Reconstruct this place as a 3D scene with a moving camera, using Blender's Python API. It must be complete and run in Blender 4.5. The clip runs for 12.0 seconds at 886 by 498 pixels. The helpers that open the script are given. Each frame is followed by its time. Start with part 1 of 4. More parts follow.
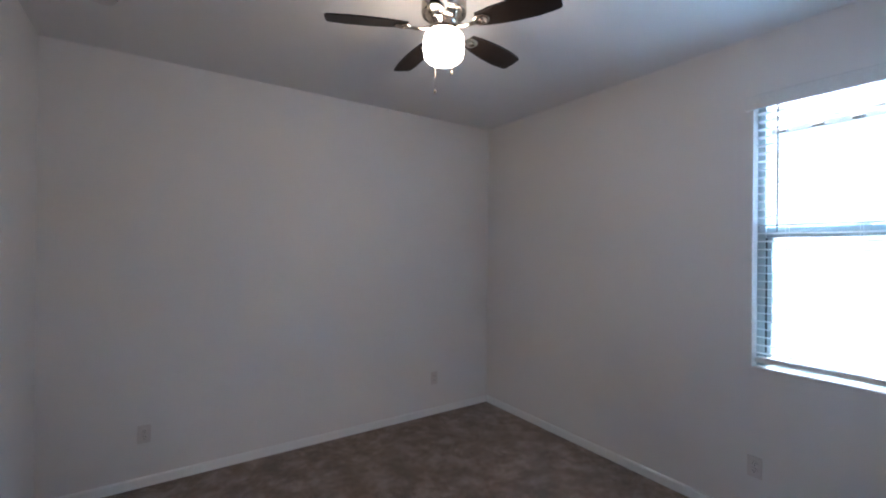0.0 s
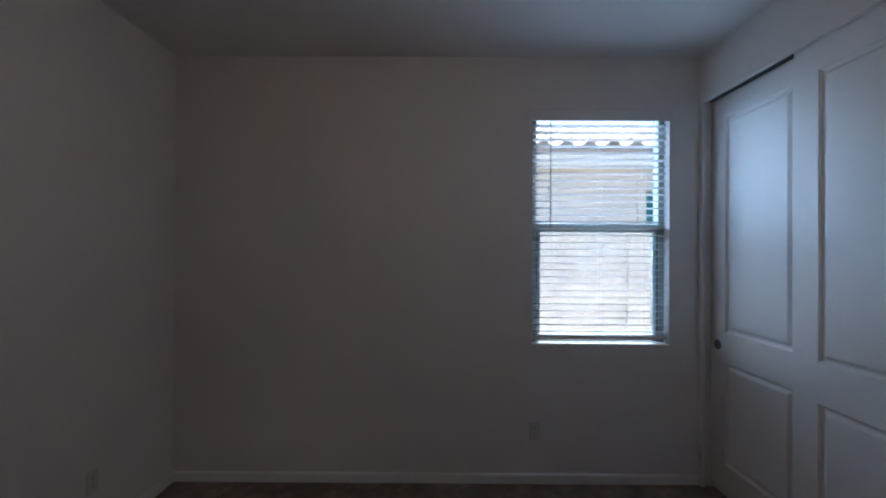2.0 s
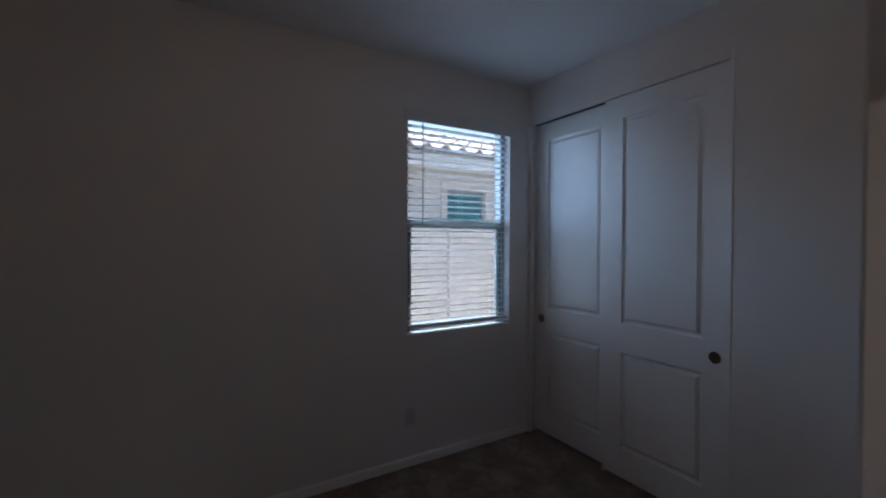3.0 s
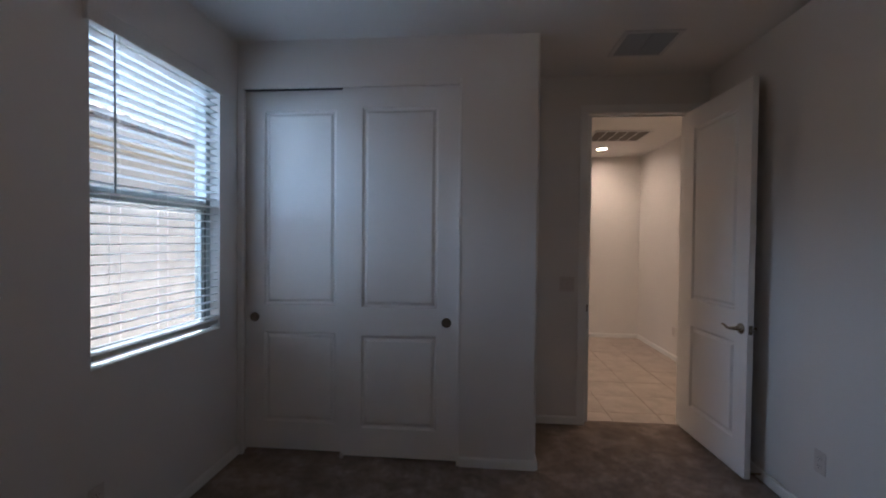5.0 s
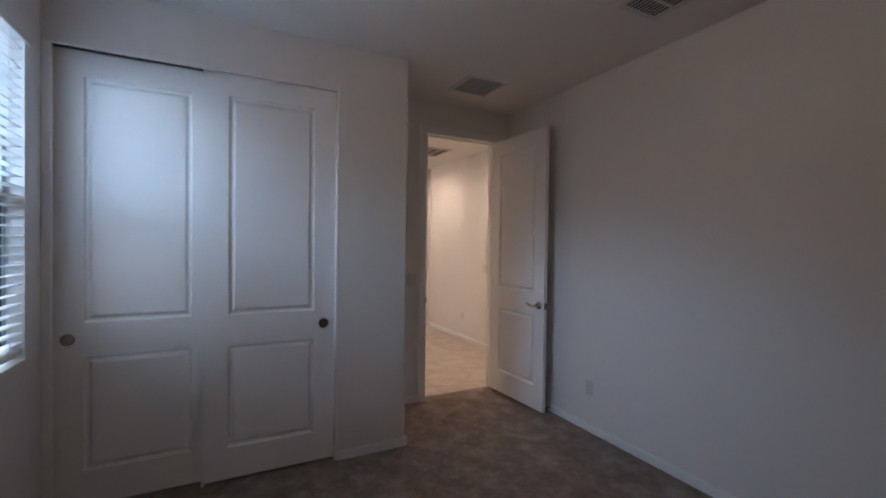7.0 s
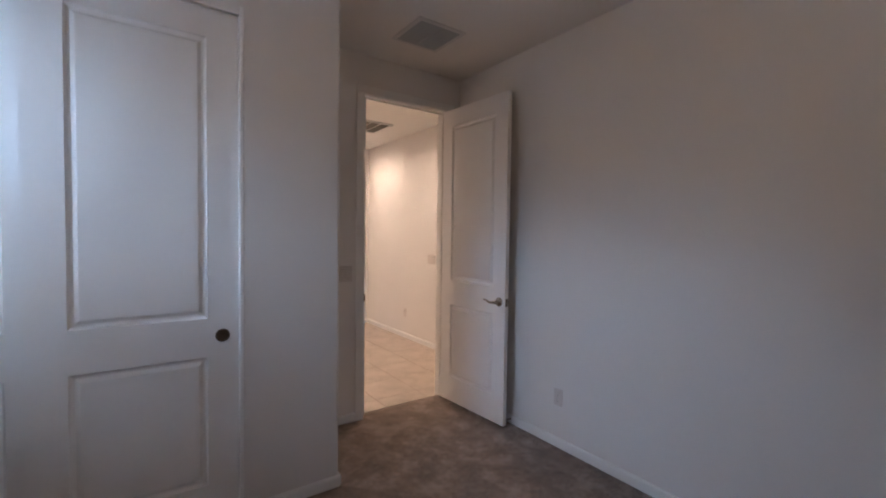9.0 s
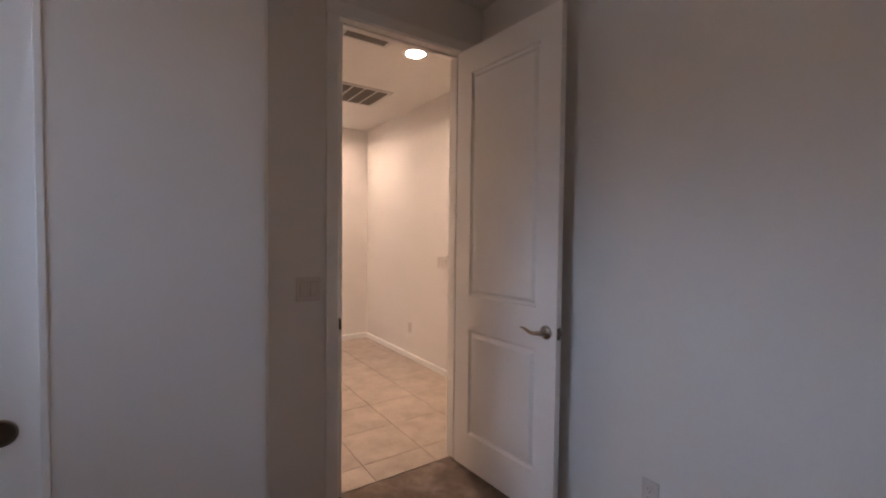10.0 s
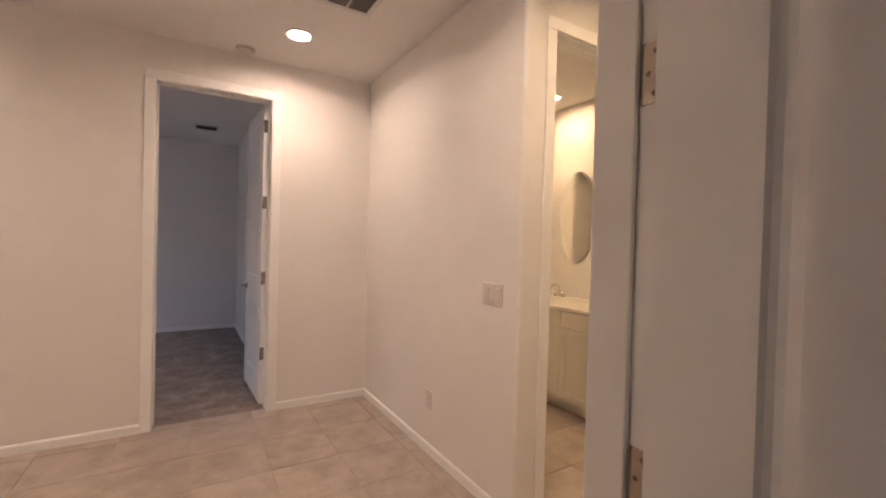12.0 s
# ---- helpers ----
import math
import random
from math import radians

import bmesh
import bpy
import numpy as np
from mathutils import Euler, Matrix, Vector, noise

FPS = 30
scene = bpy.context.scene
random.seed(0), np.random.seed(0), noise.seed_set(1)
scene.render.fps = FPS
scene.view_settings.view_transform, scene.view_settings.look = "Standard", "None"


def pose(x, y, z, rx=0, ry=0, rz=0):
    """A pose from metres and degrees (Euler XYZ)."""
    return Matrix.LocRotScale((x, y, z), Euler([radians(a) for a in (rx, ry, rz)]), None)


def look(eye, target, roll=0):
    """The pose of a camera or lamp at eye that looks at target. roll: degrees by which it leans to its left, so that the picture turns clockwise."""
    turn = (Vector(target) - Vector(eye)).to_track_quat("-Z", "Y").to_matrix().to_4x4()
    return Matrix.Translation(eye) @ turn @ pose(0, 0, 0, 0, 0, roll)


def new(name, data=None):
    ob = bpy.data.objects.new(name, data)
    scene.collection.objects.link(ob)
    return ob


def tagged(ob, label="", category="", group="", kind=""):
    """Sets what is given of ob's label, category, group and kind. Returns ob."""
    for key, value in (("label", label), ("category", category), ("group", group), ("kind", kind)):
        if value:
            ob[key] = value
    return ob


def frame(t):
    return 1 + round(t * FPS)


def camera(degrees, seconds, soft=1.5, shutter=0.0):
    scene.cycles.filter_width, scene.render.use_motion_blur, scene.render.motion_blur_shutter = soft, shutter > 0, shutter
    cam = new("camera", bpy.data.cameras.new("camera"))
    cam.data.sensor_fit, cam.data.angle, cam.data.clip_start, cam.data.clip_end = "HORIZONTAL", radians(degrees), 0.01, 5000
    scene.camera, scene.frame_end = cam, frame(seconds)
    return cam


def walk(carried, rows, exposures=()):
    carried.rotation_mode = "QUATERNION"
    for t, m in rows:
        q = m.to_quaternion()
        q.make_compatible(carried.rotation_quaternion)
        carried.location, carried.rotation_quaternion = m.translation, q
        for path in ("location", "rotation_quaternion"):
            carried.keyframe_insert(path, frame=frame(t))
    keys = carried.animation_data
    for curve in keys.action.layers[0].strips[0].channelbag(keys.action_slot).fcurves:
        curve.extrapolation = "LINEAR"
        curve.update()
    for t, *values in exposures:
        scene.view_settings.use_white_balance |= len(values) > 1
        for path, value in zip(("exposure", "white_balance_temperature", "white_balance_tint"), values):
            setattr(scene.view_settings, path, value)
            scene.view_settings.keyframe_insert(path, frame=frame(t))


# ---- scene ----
cam = camera(92.6, 12.0, soft=2.0)

PATH = [
    (0, (-0.795, 0.068, 1.534), (0.321, 1.727, 1.534), 0.5),
    (0.5, (-0.787, 0.433, 1.563), (0.738, 1.728, 1.55), 0.2),
    (1, (-0.767, 0.821, 1.53), (0.979, 1.798, 1.531), 0.5),
    (1.5, (-0.787, 1.223, 1.484), (1.125, 1.81, 1.509), 0.6),
    (2, (-0.754, 1.636, 1.487), (1.246, 1.642, 1.496), 0.3),
    (2.5, (-0.708, 1.977, 1.541), (1.234, 1.5, 1.518), 0.1),
    (3, (-0.583, 2.322, 1.517), (1.133, 1.294, 1.483), 0.1),
    (3.5, (-0.424, 2.529, 1.478), (0.942, 1.069, 1.435), 0.3),
    (3.7, (-0.319, 2.605, 1.477), (0.882, 1.006, 1.431), 0.3),
    (5.3, (0.519, 2.691, 1.439), (0.474, 0.691, 1.404), 0.6),
    (5.5, (0.615, 2.674, 1.442), (0.429, 0.683, 1.409), 0.6),
    (6, (0.835, 2.673, 1.447), (0.3, 0.745, 1.421), 0.5),
    (6.5, (0.985, 2.732, 1.447), (0.254, 0.871, 1.417), 0.5),
    (7, (1.143, 2.8, 1.447), (0.234, 1.019, 1.42), 0.7),
    (7.5, (1.294, 2.825, 1.441), (0.19, 1.158, 1.411), 0.8),
    (7.7, (1.315, 2.827, 1.426), (0.179, 1.181, 1.399), 0.7),
    (9.3, (0.722, 1.946, 1.395), (-0.442, 0.32, 1.327), 0.8),
    (9.5, (0.606, 1.748, 1.383), (-0.56, 0.125, 1.318), 0.8),
    (10, (0.272, 1.32, 1.377), (-0.845, -0.338, 1.311), 0.6),
    (10.5, (-0.023, 0.86, 1.397), (-1.037, -0.862, 1.333), 0.9),
    (11, (-0.272, 0.402, 1.385), (-1.264, -1.334, 1.331), 1.1),
    (11.5, (-0.493, -0.013, 1.374), (-1.469, -1.757, 1.322), 1.3),
    (12, (-0.690, -0.398, 1.363), (-1.722, -2.110, 1.334), 1.5),
]
EXPOSURES = [(0, 4.57, 4460, 2), (0.5, 4.18, 4440, 2), (1, 3.67, 4420, 3), (1.5, 3.22, 4480, 4), (2, 2.99, 4740, 5), (2.5, 2.6, 4740, 6),
             (3, 2.3, 4760, 7), (3.7, 2.17, 4780, 6), (5.3, 2.91, 5040, 8), (6.0, 3.09, 5020, 8), (6.5, 3.27, 5050, 8), (7.5, 3.49, 5120, 9),
             (9.5, 3.81, 5330, 13), (10, 3.59, 5480, 15), (10.5, 3.49, 5680, 13), (11, 3.39, 5800, 12), (11.5, 3.37, 5500, 11), (12.0, 3.45, 5320, 11)]
walk(cam, [(t, look(e, a, r)) for t, e, a, r in PATH], EXPOSURES)

# ---- world, sun and exposure ----
world = bpy.data.worlds.new("sky")
scene.world = world
world.use_nodes = True
wn = world.node_tree
sky = wn.nodes.new("ShaderNodeTexSky")
sky.sky_type = "NISHITA"
sky.sun_disc = False
sky.dust_density = 8.0
SUN_TO = Vector((1.0, -0.35, 3.17)).normalized()
sky.sun_elevation = math.asin(SUN_TO.z)
sky.sun_rotation = math.atan2(SUN_TO.x, SUN_TO.y)
wn.nodes["Background"].inputs["Strength"].default_value = 0.092
wn.links.new(sky.outputs["Color"], wn.nodes["Background"].inputs["Color"])

sun_data = bpy.data.lights.new("sun", "SUN")
sun_data.energy = 3.2
sun_data.angle = radians(0.5)
sun_data.color = (1.0, 0.92, 0.80)
sun = new("sun", sun_data)
sun.matrix_world = look(SUN_TO * 30, (0, 0, 0))

# two added area lamps stand in for open sky between the neighbour's roof and the eave, falling into the window from the
# east and the north-east
for eye, width, spread, watts in (((2.58, 0.63, 2.20), 1.0, 78, 3.2), ((3.2, 2.2, 2.25), 1.8, 64, 1.85)):
    day_data = bpy.data.lights.new("window_daylight", "AREA")
    day_data.shape, day_data.size, day_data.size_y = "RECTANGLE", width, 1.0
    day_data.energy = watts
    day_data.spread = radians(spread)
    day_data.color = (0.75, 0.87, 1.0)
    day = new("window_daylight", day_data)
    day.matrix_world = look(eye, (2.0, 0.60, 1.64))

# ---- materials ----


def principled(name, color, rough=0.5, metal=0.0):
    m = bpy.data.materials.new(name)
    m.use_nodes = True
    b = m.node_tree.nodes["Principled BSDF"]
    b.inputs["Base Color"].default_value = (*color, 1)
    b.inputs["Roughness"].default_value = rough
    b.inputs["Metallic"].default_value = metal
    return m, m.node_tree, b


def noise_node(nt, scale, detail=3.0, rough=0.55, space="Object"):
    tc = nt.nodes.new("ShaderNodeTexCoord")
    n = nt.nodes.new("ShaderNodeTexNoise")
    n.inputs["Scale"].default_value = scale
    n.inputs["Detail"].default_value = detail
    n.inputs["Roughness"].default_value = rough
    nt.links.new(tc.outputs[space], n.inputs["Vector"])
    return n


def ramp(nt, source, stops):
    r = nt.nodes.new("ShaderNodeValToRGB")
    while len(r.color_ramp.elements) < len(stops):
        r.color_ramp.elements.new(0.5)
    for e, (p, c) in zip(r.color_ramp.elements, stops):
        e.position, e.color = p, (*c, 1)
    nt.links.new(source, r.inputs["Fac"])
    return r.outputs["Color"]


def mix(nt, kind, fac, a, b):
    n = nt.nodes.new("ShaderNodeMix")
    n.data_type, n.blend_type = "RGBA", kind
    if isinstance(fac, float):
        n.inputs[0].default_value = fac
    else:
        nt.links.new(fac, n.inputs[0])
    nt.links.new(a, n.inputs[6])
    nt.links.new(b, n.inputs[7])
    return n.outputs[2]


def bump(nt, b, height, strength, distance):
    n = nt.nodes.new("ShaderNodeBump")
    n.inputs["Strength"].default_value = strength
    n.inputs["Distance"].default_value = distance
    nt.links.new(height, n.inputs["Height"])
    nt.links.new(n.outputs["Normal"], b.inputs["Normal"])


def shade(c, k):
    return tuple(min(1.0, v * k) for v in c)


def surface(name, color, rough, fine=200.0, coarse=3.0, spread=0.06, relief=0.2, depth=0.001, metal=0.0, speck=0.94):
    """A material with colour that varies at two scales, uneven gloss and fine relief."""
    m, nt, b = principled(name, color, rough, metal)
    big, small = noise_node(nt, coarse), noise_node(nt, fine, 2.0)
    c1 = ramp(nt, big.outputs["Fac"], [(0.3, shade(color, 1 - spread)), (0.7, shade(color, 1 + spread))])
    c2 = ramp(nt, small.outputs["Fac"], [(0.35, (speck, speck, speck)), (0.65, (1, 1, 1))])
    nt.links.new(mix(nt, "MULTIPLY", 1.0, c1, c2), b.inputs["Base Color"])
    r = nt.nodes.new("ShaderNodeMapRange")
    r.inputs["To Min"].default_value, r.inputs["To Max"].default_value = max(0.02, rough - 0.08), min(1.0, rough + 0.08)
    nt.links.new(big.outputs["Fac"], r.inputs["Value"])
    nt.links.new(r.outputs["Result"], b.inputs["Roughness"])
    bump(nt, b, small.outputs["Fac"], relief, depth)
    return m


WALL = surface("painted_drywall", (0.72, 0.70, 0.675), 0.62, fine=110, coarse=1.3, spread=0.015, relief=0.04, depth=0.0006, speck=0.99)
CEIL = surface("ceiling_paint", (0.74, 0.725, 0.70), 0.85, fine=95, coarse=1.1, spread=0.02, relief=0.06, depth=0.0008, speck=0.985)
TRIM = surface("trim_enamel", (0.79, 0.785, 0.77), 0.46, fine=60, coarse=2.5, spread=0.015, relief=0.03, depth=0.0004, speck=0.99)
DOOR = surface("door_enamel", (0.80, 0.795, 0.785), 0.48, fine=60, coarse=2.0, spread=0.012, relief=0.01, depth=0.0003, speck=0.992)
PLATE = surface("plate_plastic", (0.62, 0.58, 0.55), 0.35, fine=120, coarse=9, spread=0.02, relief=0.04, depth=0.0003)
GAPLINE = surface("plate_gap", (0.22, 0.20, 0.185), 0.6, fine=120, coarse=9, spread=0.1)
SLOT = surface("dark_slot", (0.03, 0.03, 0.03), 0.7, fine=120, coarse=9, spread=0.1)
NICKEL = surface("satin_nickel", (0.42, 0.37, 0.31), 0.24, fine=300, coarse=12, spread=0.08, relief=0.05, depth=0.0003, metal=1.0)
CHROME = surface("chrome", (0.75, 0.74, 0.72), 0.1, fine=200, coarse=14, spread=0.04, relief=0.02, depth=0.0002, metal=1.0)
BRONZE = surface("pull_bronze", (0.16, 0.13, 0.10), 0.32, fine=200, coarse=30, spread=0.12, relief=0.05, depth=0.0003, metal=1.0)
BLADE = surface("fan_blade_wood", (0.018, 0.013, 0.011), 0.38, fine=90, coarse=7, spread=0.25, relief=0.12, depth=0.0005)
BLADE.node_tree.nodes["Principled BSDF"].inputs["Specular IOR Level"].default_value = 0.2
# White vinyl greyed down: the backlit look sits in the base colour.
VINYL = surface("window_vinyl", (0.36, 0.39, 0.385), 0.38, fine=90, coarse=3, spread=0.02, relief=0.03, depth=0.0004)
BLIND = surface("blind_slat", (0.64, 0.645, 0.645), 0.34, fine=110, coarse=6, spread=0.02, relief=0.05, depth=0.0004)
VALANCE = surface("valance_paint", (0.70, 0.69, 0.67), 0.45, fine=110, coarse=4, spread=0.02, relief=0.05, depth=0.0004)
CORD = surface("blind_cord", (0.70, 0.70, 0.68), 0.8, fine=300, coarse=20, spread=0.04)
WAND = surface("blind_wand", (0.20, 0.21, 0.21), 0.3, fine=200, coarse=20, spread=0.1)
METAL = surface("register_enamel", (0.62, 0.62, 0.61), 0.45, fine=90, coarse=5, spread=0.03, relief=0.05, depth=0.0004)
VENTGREY = surface("return_enamel", (0.40, 0.42, 0.44), 0.5, fine=90, coarse=5, spread=0.03, relief=0.05, depth=0.0004)
DUCT = surface("duct_shade", (0.045, 0.045, 0.045), 0.8, fine=60, coarse=4, spread=0.2)
FILTER = surface("filter_media", (0.20, 0.19, 0.18), 0.95, fine=160, coarse=6, spread=0.12, relief=0.4, depth=0.002)
STUCCO = surface("stucco", (0.84, 0.795, 0.745), 0.92, fine=70, coarse=1.2, spread=0.06, relief=0.6, depth=0.004)
STUCCO_TRIM = surface("stucco_trim", (0.84, 0.76, 0.665), 0.9, fine=70, coarse=1.6, spread=0.05, relief=0.5, depth=0.003)
SOFFIT = surface("soffit_paint", (0.82, 0.72, 0.56), 0.9, fine=70, coarse=1.6, spread=0.05, relief=0.4, depth=0.002)
# Darkened grey carries the shade on the eave's tile ends.
CLOSURE = surface("mortar_shade", (0.33, 0.315, 0.305), 0.95, fine=60, coarse=5, spread=0.12, relief=0.5, depth=0.003)
FASCIA = surface("fascia_board", (0.80, 0.73, 0.64), 0.6, fine=40, coarse=2, spread=0.05, relief=0.15, depth=0.001)
ROOFTILE = surface("roof_tile", (0.56, 0.44, 0.365), 0.85, fine=45, coarse=2.6, spread=0.22, relief=0.5, depth=0.003)
BLOCK = surface("fence_block", (0.48, 0.42, 0.385), 0.95, fine=60, coarse=3.5, spread=0.12, relief=0.7, depth=0.004)
MORTAR = surface("fence_mortar", (0.47, 0.41, 0.375), 0.95, fine=80, coarse=4, spread=0.1, relief=0.5, depth=0.002)
COUNTER = surface("cultured_marble", (0.78, 0.75, 0.68), 0.2, fine=25, coarse=4, spread=0.03, relief=0.01)
CABINET = surface("cabinet_paint", (0.74, 0.71, 0.65), 0.42, fine=70, coarse=3, spread=0.02, relief=0.05, depth=0.0004)
GROUT = surface("grout", (0.46, 0.395, 0.335), 0.9, fine=160, coarse=5, spread=0.12, relief=0.3, depth=0.001)


def carpet_material():
    m, nt, b = principled("plush_carpet", (0.14, 0.12, 0.105), 0.98)
    tread, mid, tuft = noise_node(nt, 5.5, 5.0, 0.68), noise_node(nt, 26.0, 3.0), noise_node(nt, 420.0, 2.0)
    c = ramp(nt, tread.outputs["Fac"], [(0.38, (0.19, 0.128, 0.092)), (0.5, (0.285, 0.202, 0.150)), (0.62, (0.44, 0.33, 0.255))])
    c2 = ramp(nt, mid.outputs["Fac"], [(0.35, (0.74, 0.74, 0.74)), (0.65, (1, 1, 1))])
    c3 = ramp(nt, tuft.outputs["Fac"], [(0.3, (0.62, 0.62, 0.62)), (0.7, (1, 1, 1))])
    nt.links.new(mix(nt, "MULTIPLY", 1.0, mix(nt, "MULTIPLY", 1.0, c, c2), c3), b.inputs["Base Color"])
    bump(nt, b, tuft.outputs["Fac"], 0.9, 0.006)
    b.inputs["Sheen Weight"].default_value = 0.25
    b.inputs["Sheen Roughness"].default_value = 0.6
    return m


def tile_material():
    m, nt, b = principled("ceramic_tile", (0.42, 0.35, 0.28), 0.32)
    info = nt.nodes.new("ShaderNodeObjectInfo")
    cloud, speck = noise_node(nt, 5.5, 5.0, 0.6), noise_node(nt, 90.0, 3.0)
    vec = nt.nodes.new("ShaderNodeVectorMath")
    vec.operation = "SCALE"
    vec.inputs[0].default_value = (13.0, 7.0, 5.0)
    nt.links.new(info.outputs["Random"], vec.inputs["Scale"])
    add = nt.nodes.new("ShaderNodeVectorMath")
    tc = nt.nodes.new("ShaderNodeTexCoord")
    nt.links.new(tc.outputs["Object"], add.inputs[0])
    nt.links.new(vec.outputs[0], add.inputs[1])
    nt.links.new(add.outputs[0], cloud.inputs["Vector"])
    c = ramp(nt, cloud.outputs["Fac"], [(0.3, (0.33, 0.275, 0.225)), (0.5, (0.42, 0.355, 0.30)), (0.7, (0.50, 0.43, 0.37))])
    c2 = ramp(nt, speck.outputs["Fac"], [(0.35, (0.90, 0.90, 0.90)), (0.6, (1, 1, 1))])
    c3 = ramp(nt, info.outputs["Random"], [(0.0, (0.93, 0.93, 0.93)), (1.0, (1, 1, 1))])
    nt.links.new(mix(nt, "MULTIPLY", 1.0, mix(nt, "MULTIPLY", 1.0, c, c2), c3), b.inputs["Base Color"])
    bump(nt, b, cloud.outputs["Fac"], 0.12, 0.002)
    return m


def gravel_material():
    m, nt, b = principled("decomposed_granite", (0.45, 0.41, 0.37), 0.95)
    v = nt.nodes.new("ShaderNodeTexVoronoi")
    v.inputs["Scale"].default_value = 38.0
    tc = nt.nodes.new("ShaderNodeTexCoord")
    nt.links.new(tc.outputs["Object"], v.inputs["Vector"])
    big = noise_node(nt, 0.9, 4.0)
    c = ramp(nt, v.outputs["Distance"], [(0.0, (0.70, 0.61, 0.50)), (0.7, (0.46, 0.39, 0.32))])
    c2 = ramp(nt, big.outputs["Fac"], [(0.3, (0.85, 0.85, 0.85)), (0.7, (1, 1, 1))])
    nt.links.new(mix(nt, "MULTIPLY", 1.0, c, c2), b.inputs["Base Color"])
    bump(nt, b, v.outputs["Distance"], 0.6, 0.01)
    return m


def glass_material():
    m = bpy.data.materials.new("window_glass")
    m.use_nodes = True
    nt = m.node_tree
    nt.nodes.remove(nt.nodes["Principled BSDF"])
    clear, gloss, both = nt.nodes.new("ShaderNodeBsdfTransparent"), nt.nodes.new("ShaderNodeBsdfGlossy"), nt.nodes.new("ShaderNodeMixShader")
    clear.inputs["Color"].default_value = (0.79, 0.80, 0.775, 1)
    gloss.inputs["Roughness"].default_value = 0.01
    lw = nt.nodes.new("ShaderNodeLayerWeight")
    lw.inputs["Blend"].default_value = 0.5
    pw = nt.nodes.new("ShaderNodeMath")
    pw.operation = "POWER"
    pw.inputs[1].default_value = 4.0
    ad = nt.nodes.new("ShaderNodeMath")
    ad.operation = "MULTIPLY_ADD"
    ad.inputs[1].default_value, ad.inputs[2].default_value = 0.85, 0.04
    nt.links.new(lw.outputs["Facing"], pw.inputs[0])
    nt.links.new(pw.outputs[0], ad.inputs[0])
    nt.links.new(ad.outputs[0], both.inputs[0])
    nt.links.new(clear.outputs[0], both.inputs[1])
    nt.links.new(gloss.outputs[0], both.inputs[2])
    nt.links.new(both.outputs[0], nt.nodes["Material Output"].inputs["Surface"])
    return m


def screen_material():
    """Insect mesh: mostly holes, the threads pale and matt."""
    m = bpy.data.materials.new("insect_screen")
    m.use_nodes = True
    nt = m.node_tree
    nt.nodes.remove(nt.nodes["Principled BSDF"])
    clear, thread, both = nt.nodes.new("ShaderNodeBsdfTransparent"), nt.nodes.new("ShaderNodeBsdfTranslucent"), nt.nodes.new("ShaderNodeMixShader")
    thread.inputs["Color"].default_value = (0.44, 0.40, 0.355, 1)
    both.inputs[0].default_value = 0.09
    nt.links.new(clear.outputs[0], both.inputs[1])
    nt.links.new(thread.outputs[0], both.inputs[2])
    nt.links.new(both.outputs[0], nt.nodes["Material Output"].inputs["Surface"])
    return m


def lamp_material(name, color, strength):
    m, nt, b = principled(name, (0.9, 0.9, 0.88), 0.4)
    b.inputs["Emission Color"].default_value = (*color, 1)
    b.inputs["Emission Strength"].default_value = strength
    return m


CARPET, TILE, GRAVEL, GLASS, SCREEN = carpet_material(), tile_material(), gravel_material(), glass_material(), screen_material()
MIRROR = principled("mirror_silver", (0.92, 0.92, 0.90), 0.01, 1.0)[0]
GLOBE = lamp_material("fan_globe_glass", (1.0, 0.63, 0.36), 1.8)
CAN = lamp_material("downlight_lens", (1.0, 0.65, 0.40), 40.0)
CAN_BATH = lamp_material("bath_downlight_lens", (1.0, 0.60, 0.26), 27.0)

# ---- mesh helpers ----


def finish(bm, name, material, parent=None, smooth=False):
    bmesh.ops.recalc_face_normals(bm, faces=bm.faces)
    me = bpy.data.meshes.new(name)
    bm.to_mesh(me)
    bm.free()
    me.materials.append(material)
    if smooth:
        for p in me.polygons:
            p.use_smooth = True
    ob = new(name, me)
    if parent is not None:
        ob.parent = parent
    return ob


def part(name, bm, material, parent, label="", smooth=False):
    ob = finish(bm, name, material, parent, smooth)
    return tagged(ob, label) if label else ob


def empty(name, m, label, category, group="", kind=""):
    ob = new(name)
    ob.matrix_world = m
    return tagged(ob, label, category, group, kind)


def add_box(bm, x0, x1, y0, y1, z0, z1, bevel=0.0, seg=2):
    """A box between two corners, its edges rounded by bevel."""
    c = bmesh.ops.create_cube(bm, size=1.0)
    vs = c["verts"]
    for v in vs:
        v.co = Vector(((x0 + x1) / 2 + v.co.x * (x1 - x0), (y0 + y1) / 2 + v.co.y * (y1 - y0), (z0 + z1) / 2 + v.co.z * (z1 - z0)))
    if bevel:
        es = {e for v in vs for e in v.link_edges}
        bmesh.ops.bevel(bm, geom=list(es), offset=bevel, segments=seg, affect="EDGES", profile=0.5)
    return bm


def box(*a, **k):
    return add_box(bmesh.new(), *a, **k)


def add_tube(bm, p0, p1, r0, r1=None, n=16, cap=True):
    """A tapered round bar from p0 to p1."""
    r1 = r0 if r1 is None else r1
    p0, p1 = Vector(p0), Vector(p1)
    q = (p1 - p0).to_track_quat("Z", "Y")
    rings = []
    for p, r in ((p0, r0), (p1, r1)):
        rings.append([bm.verts.new(p + q @ Vector((r * math.cos(a), r * math.sin(a), 0))) for a in (2 * math.pi * i / n for i in range(n))])
    for i in range(n):
        j = (i + 1) % n
        bm.faces.new((rings[0][i], rings[0][j], rings[1][j], rings[1][i]))
    if cap:
        bm.faces.new(rings[0][::-1])
        bm.faces.new(rings[1])
    return bm


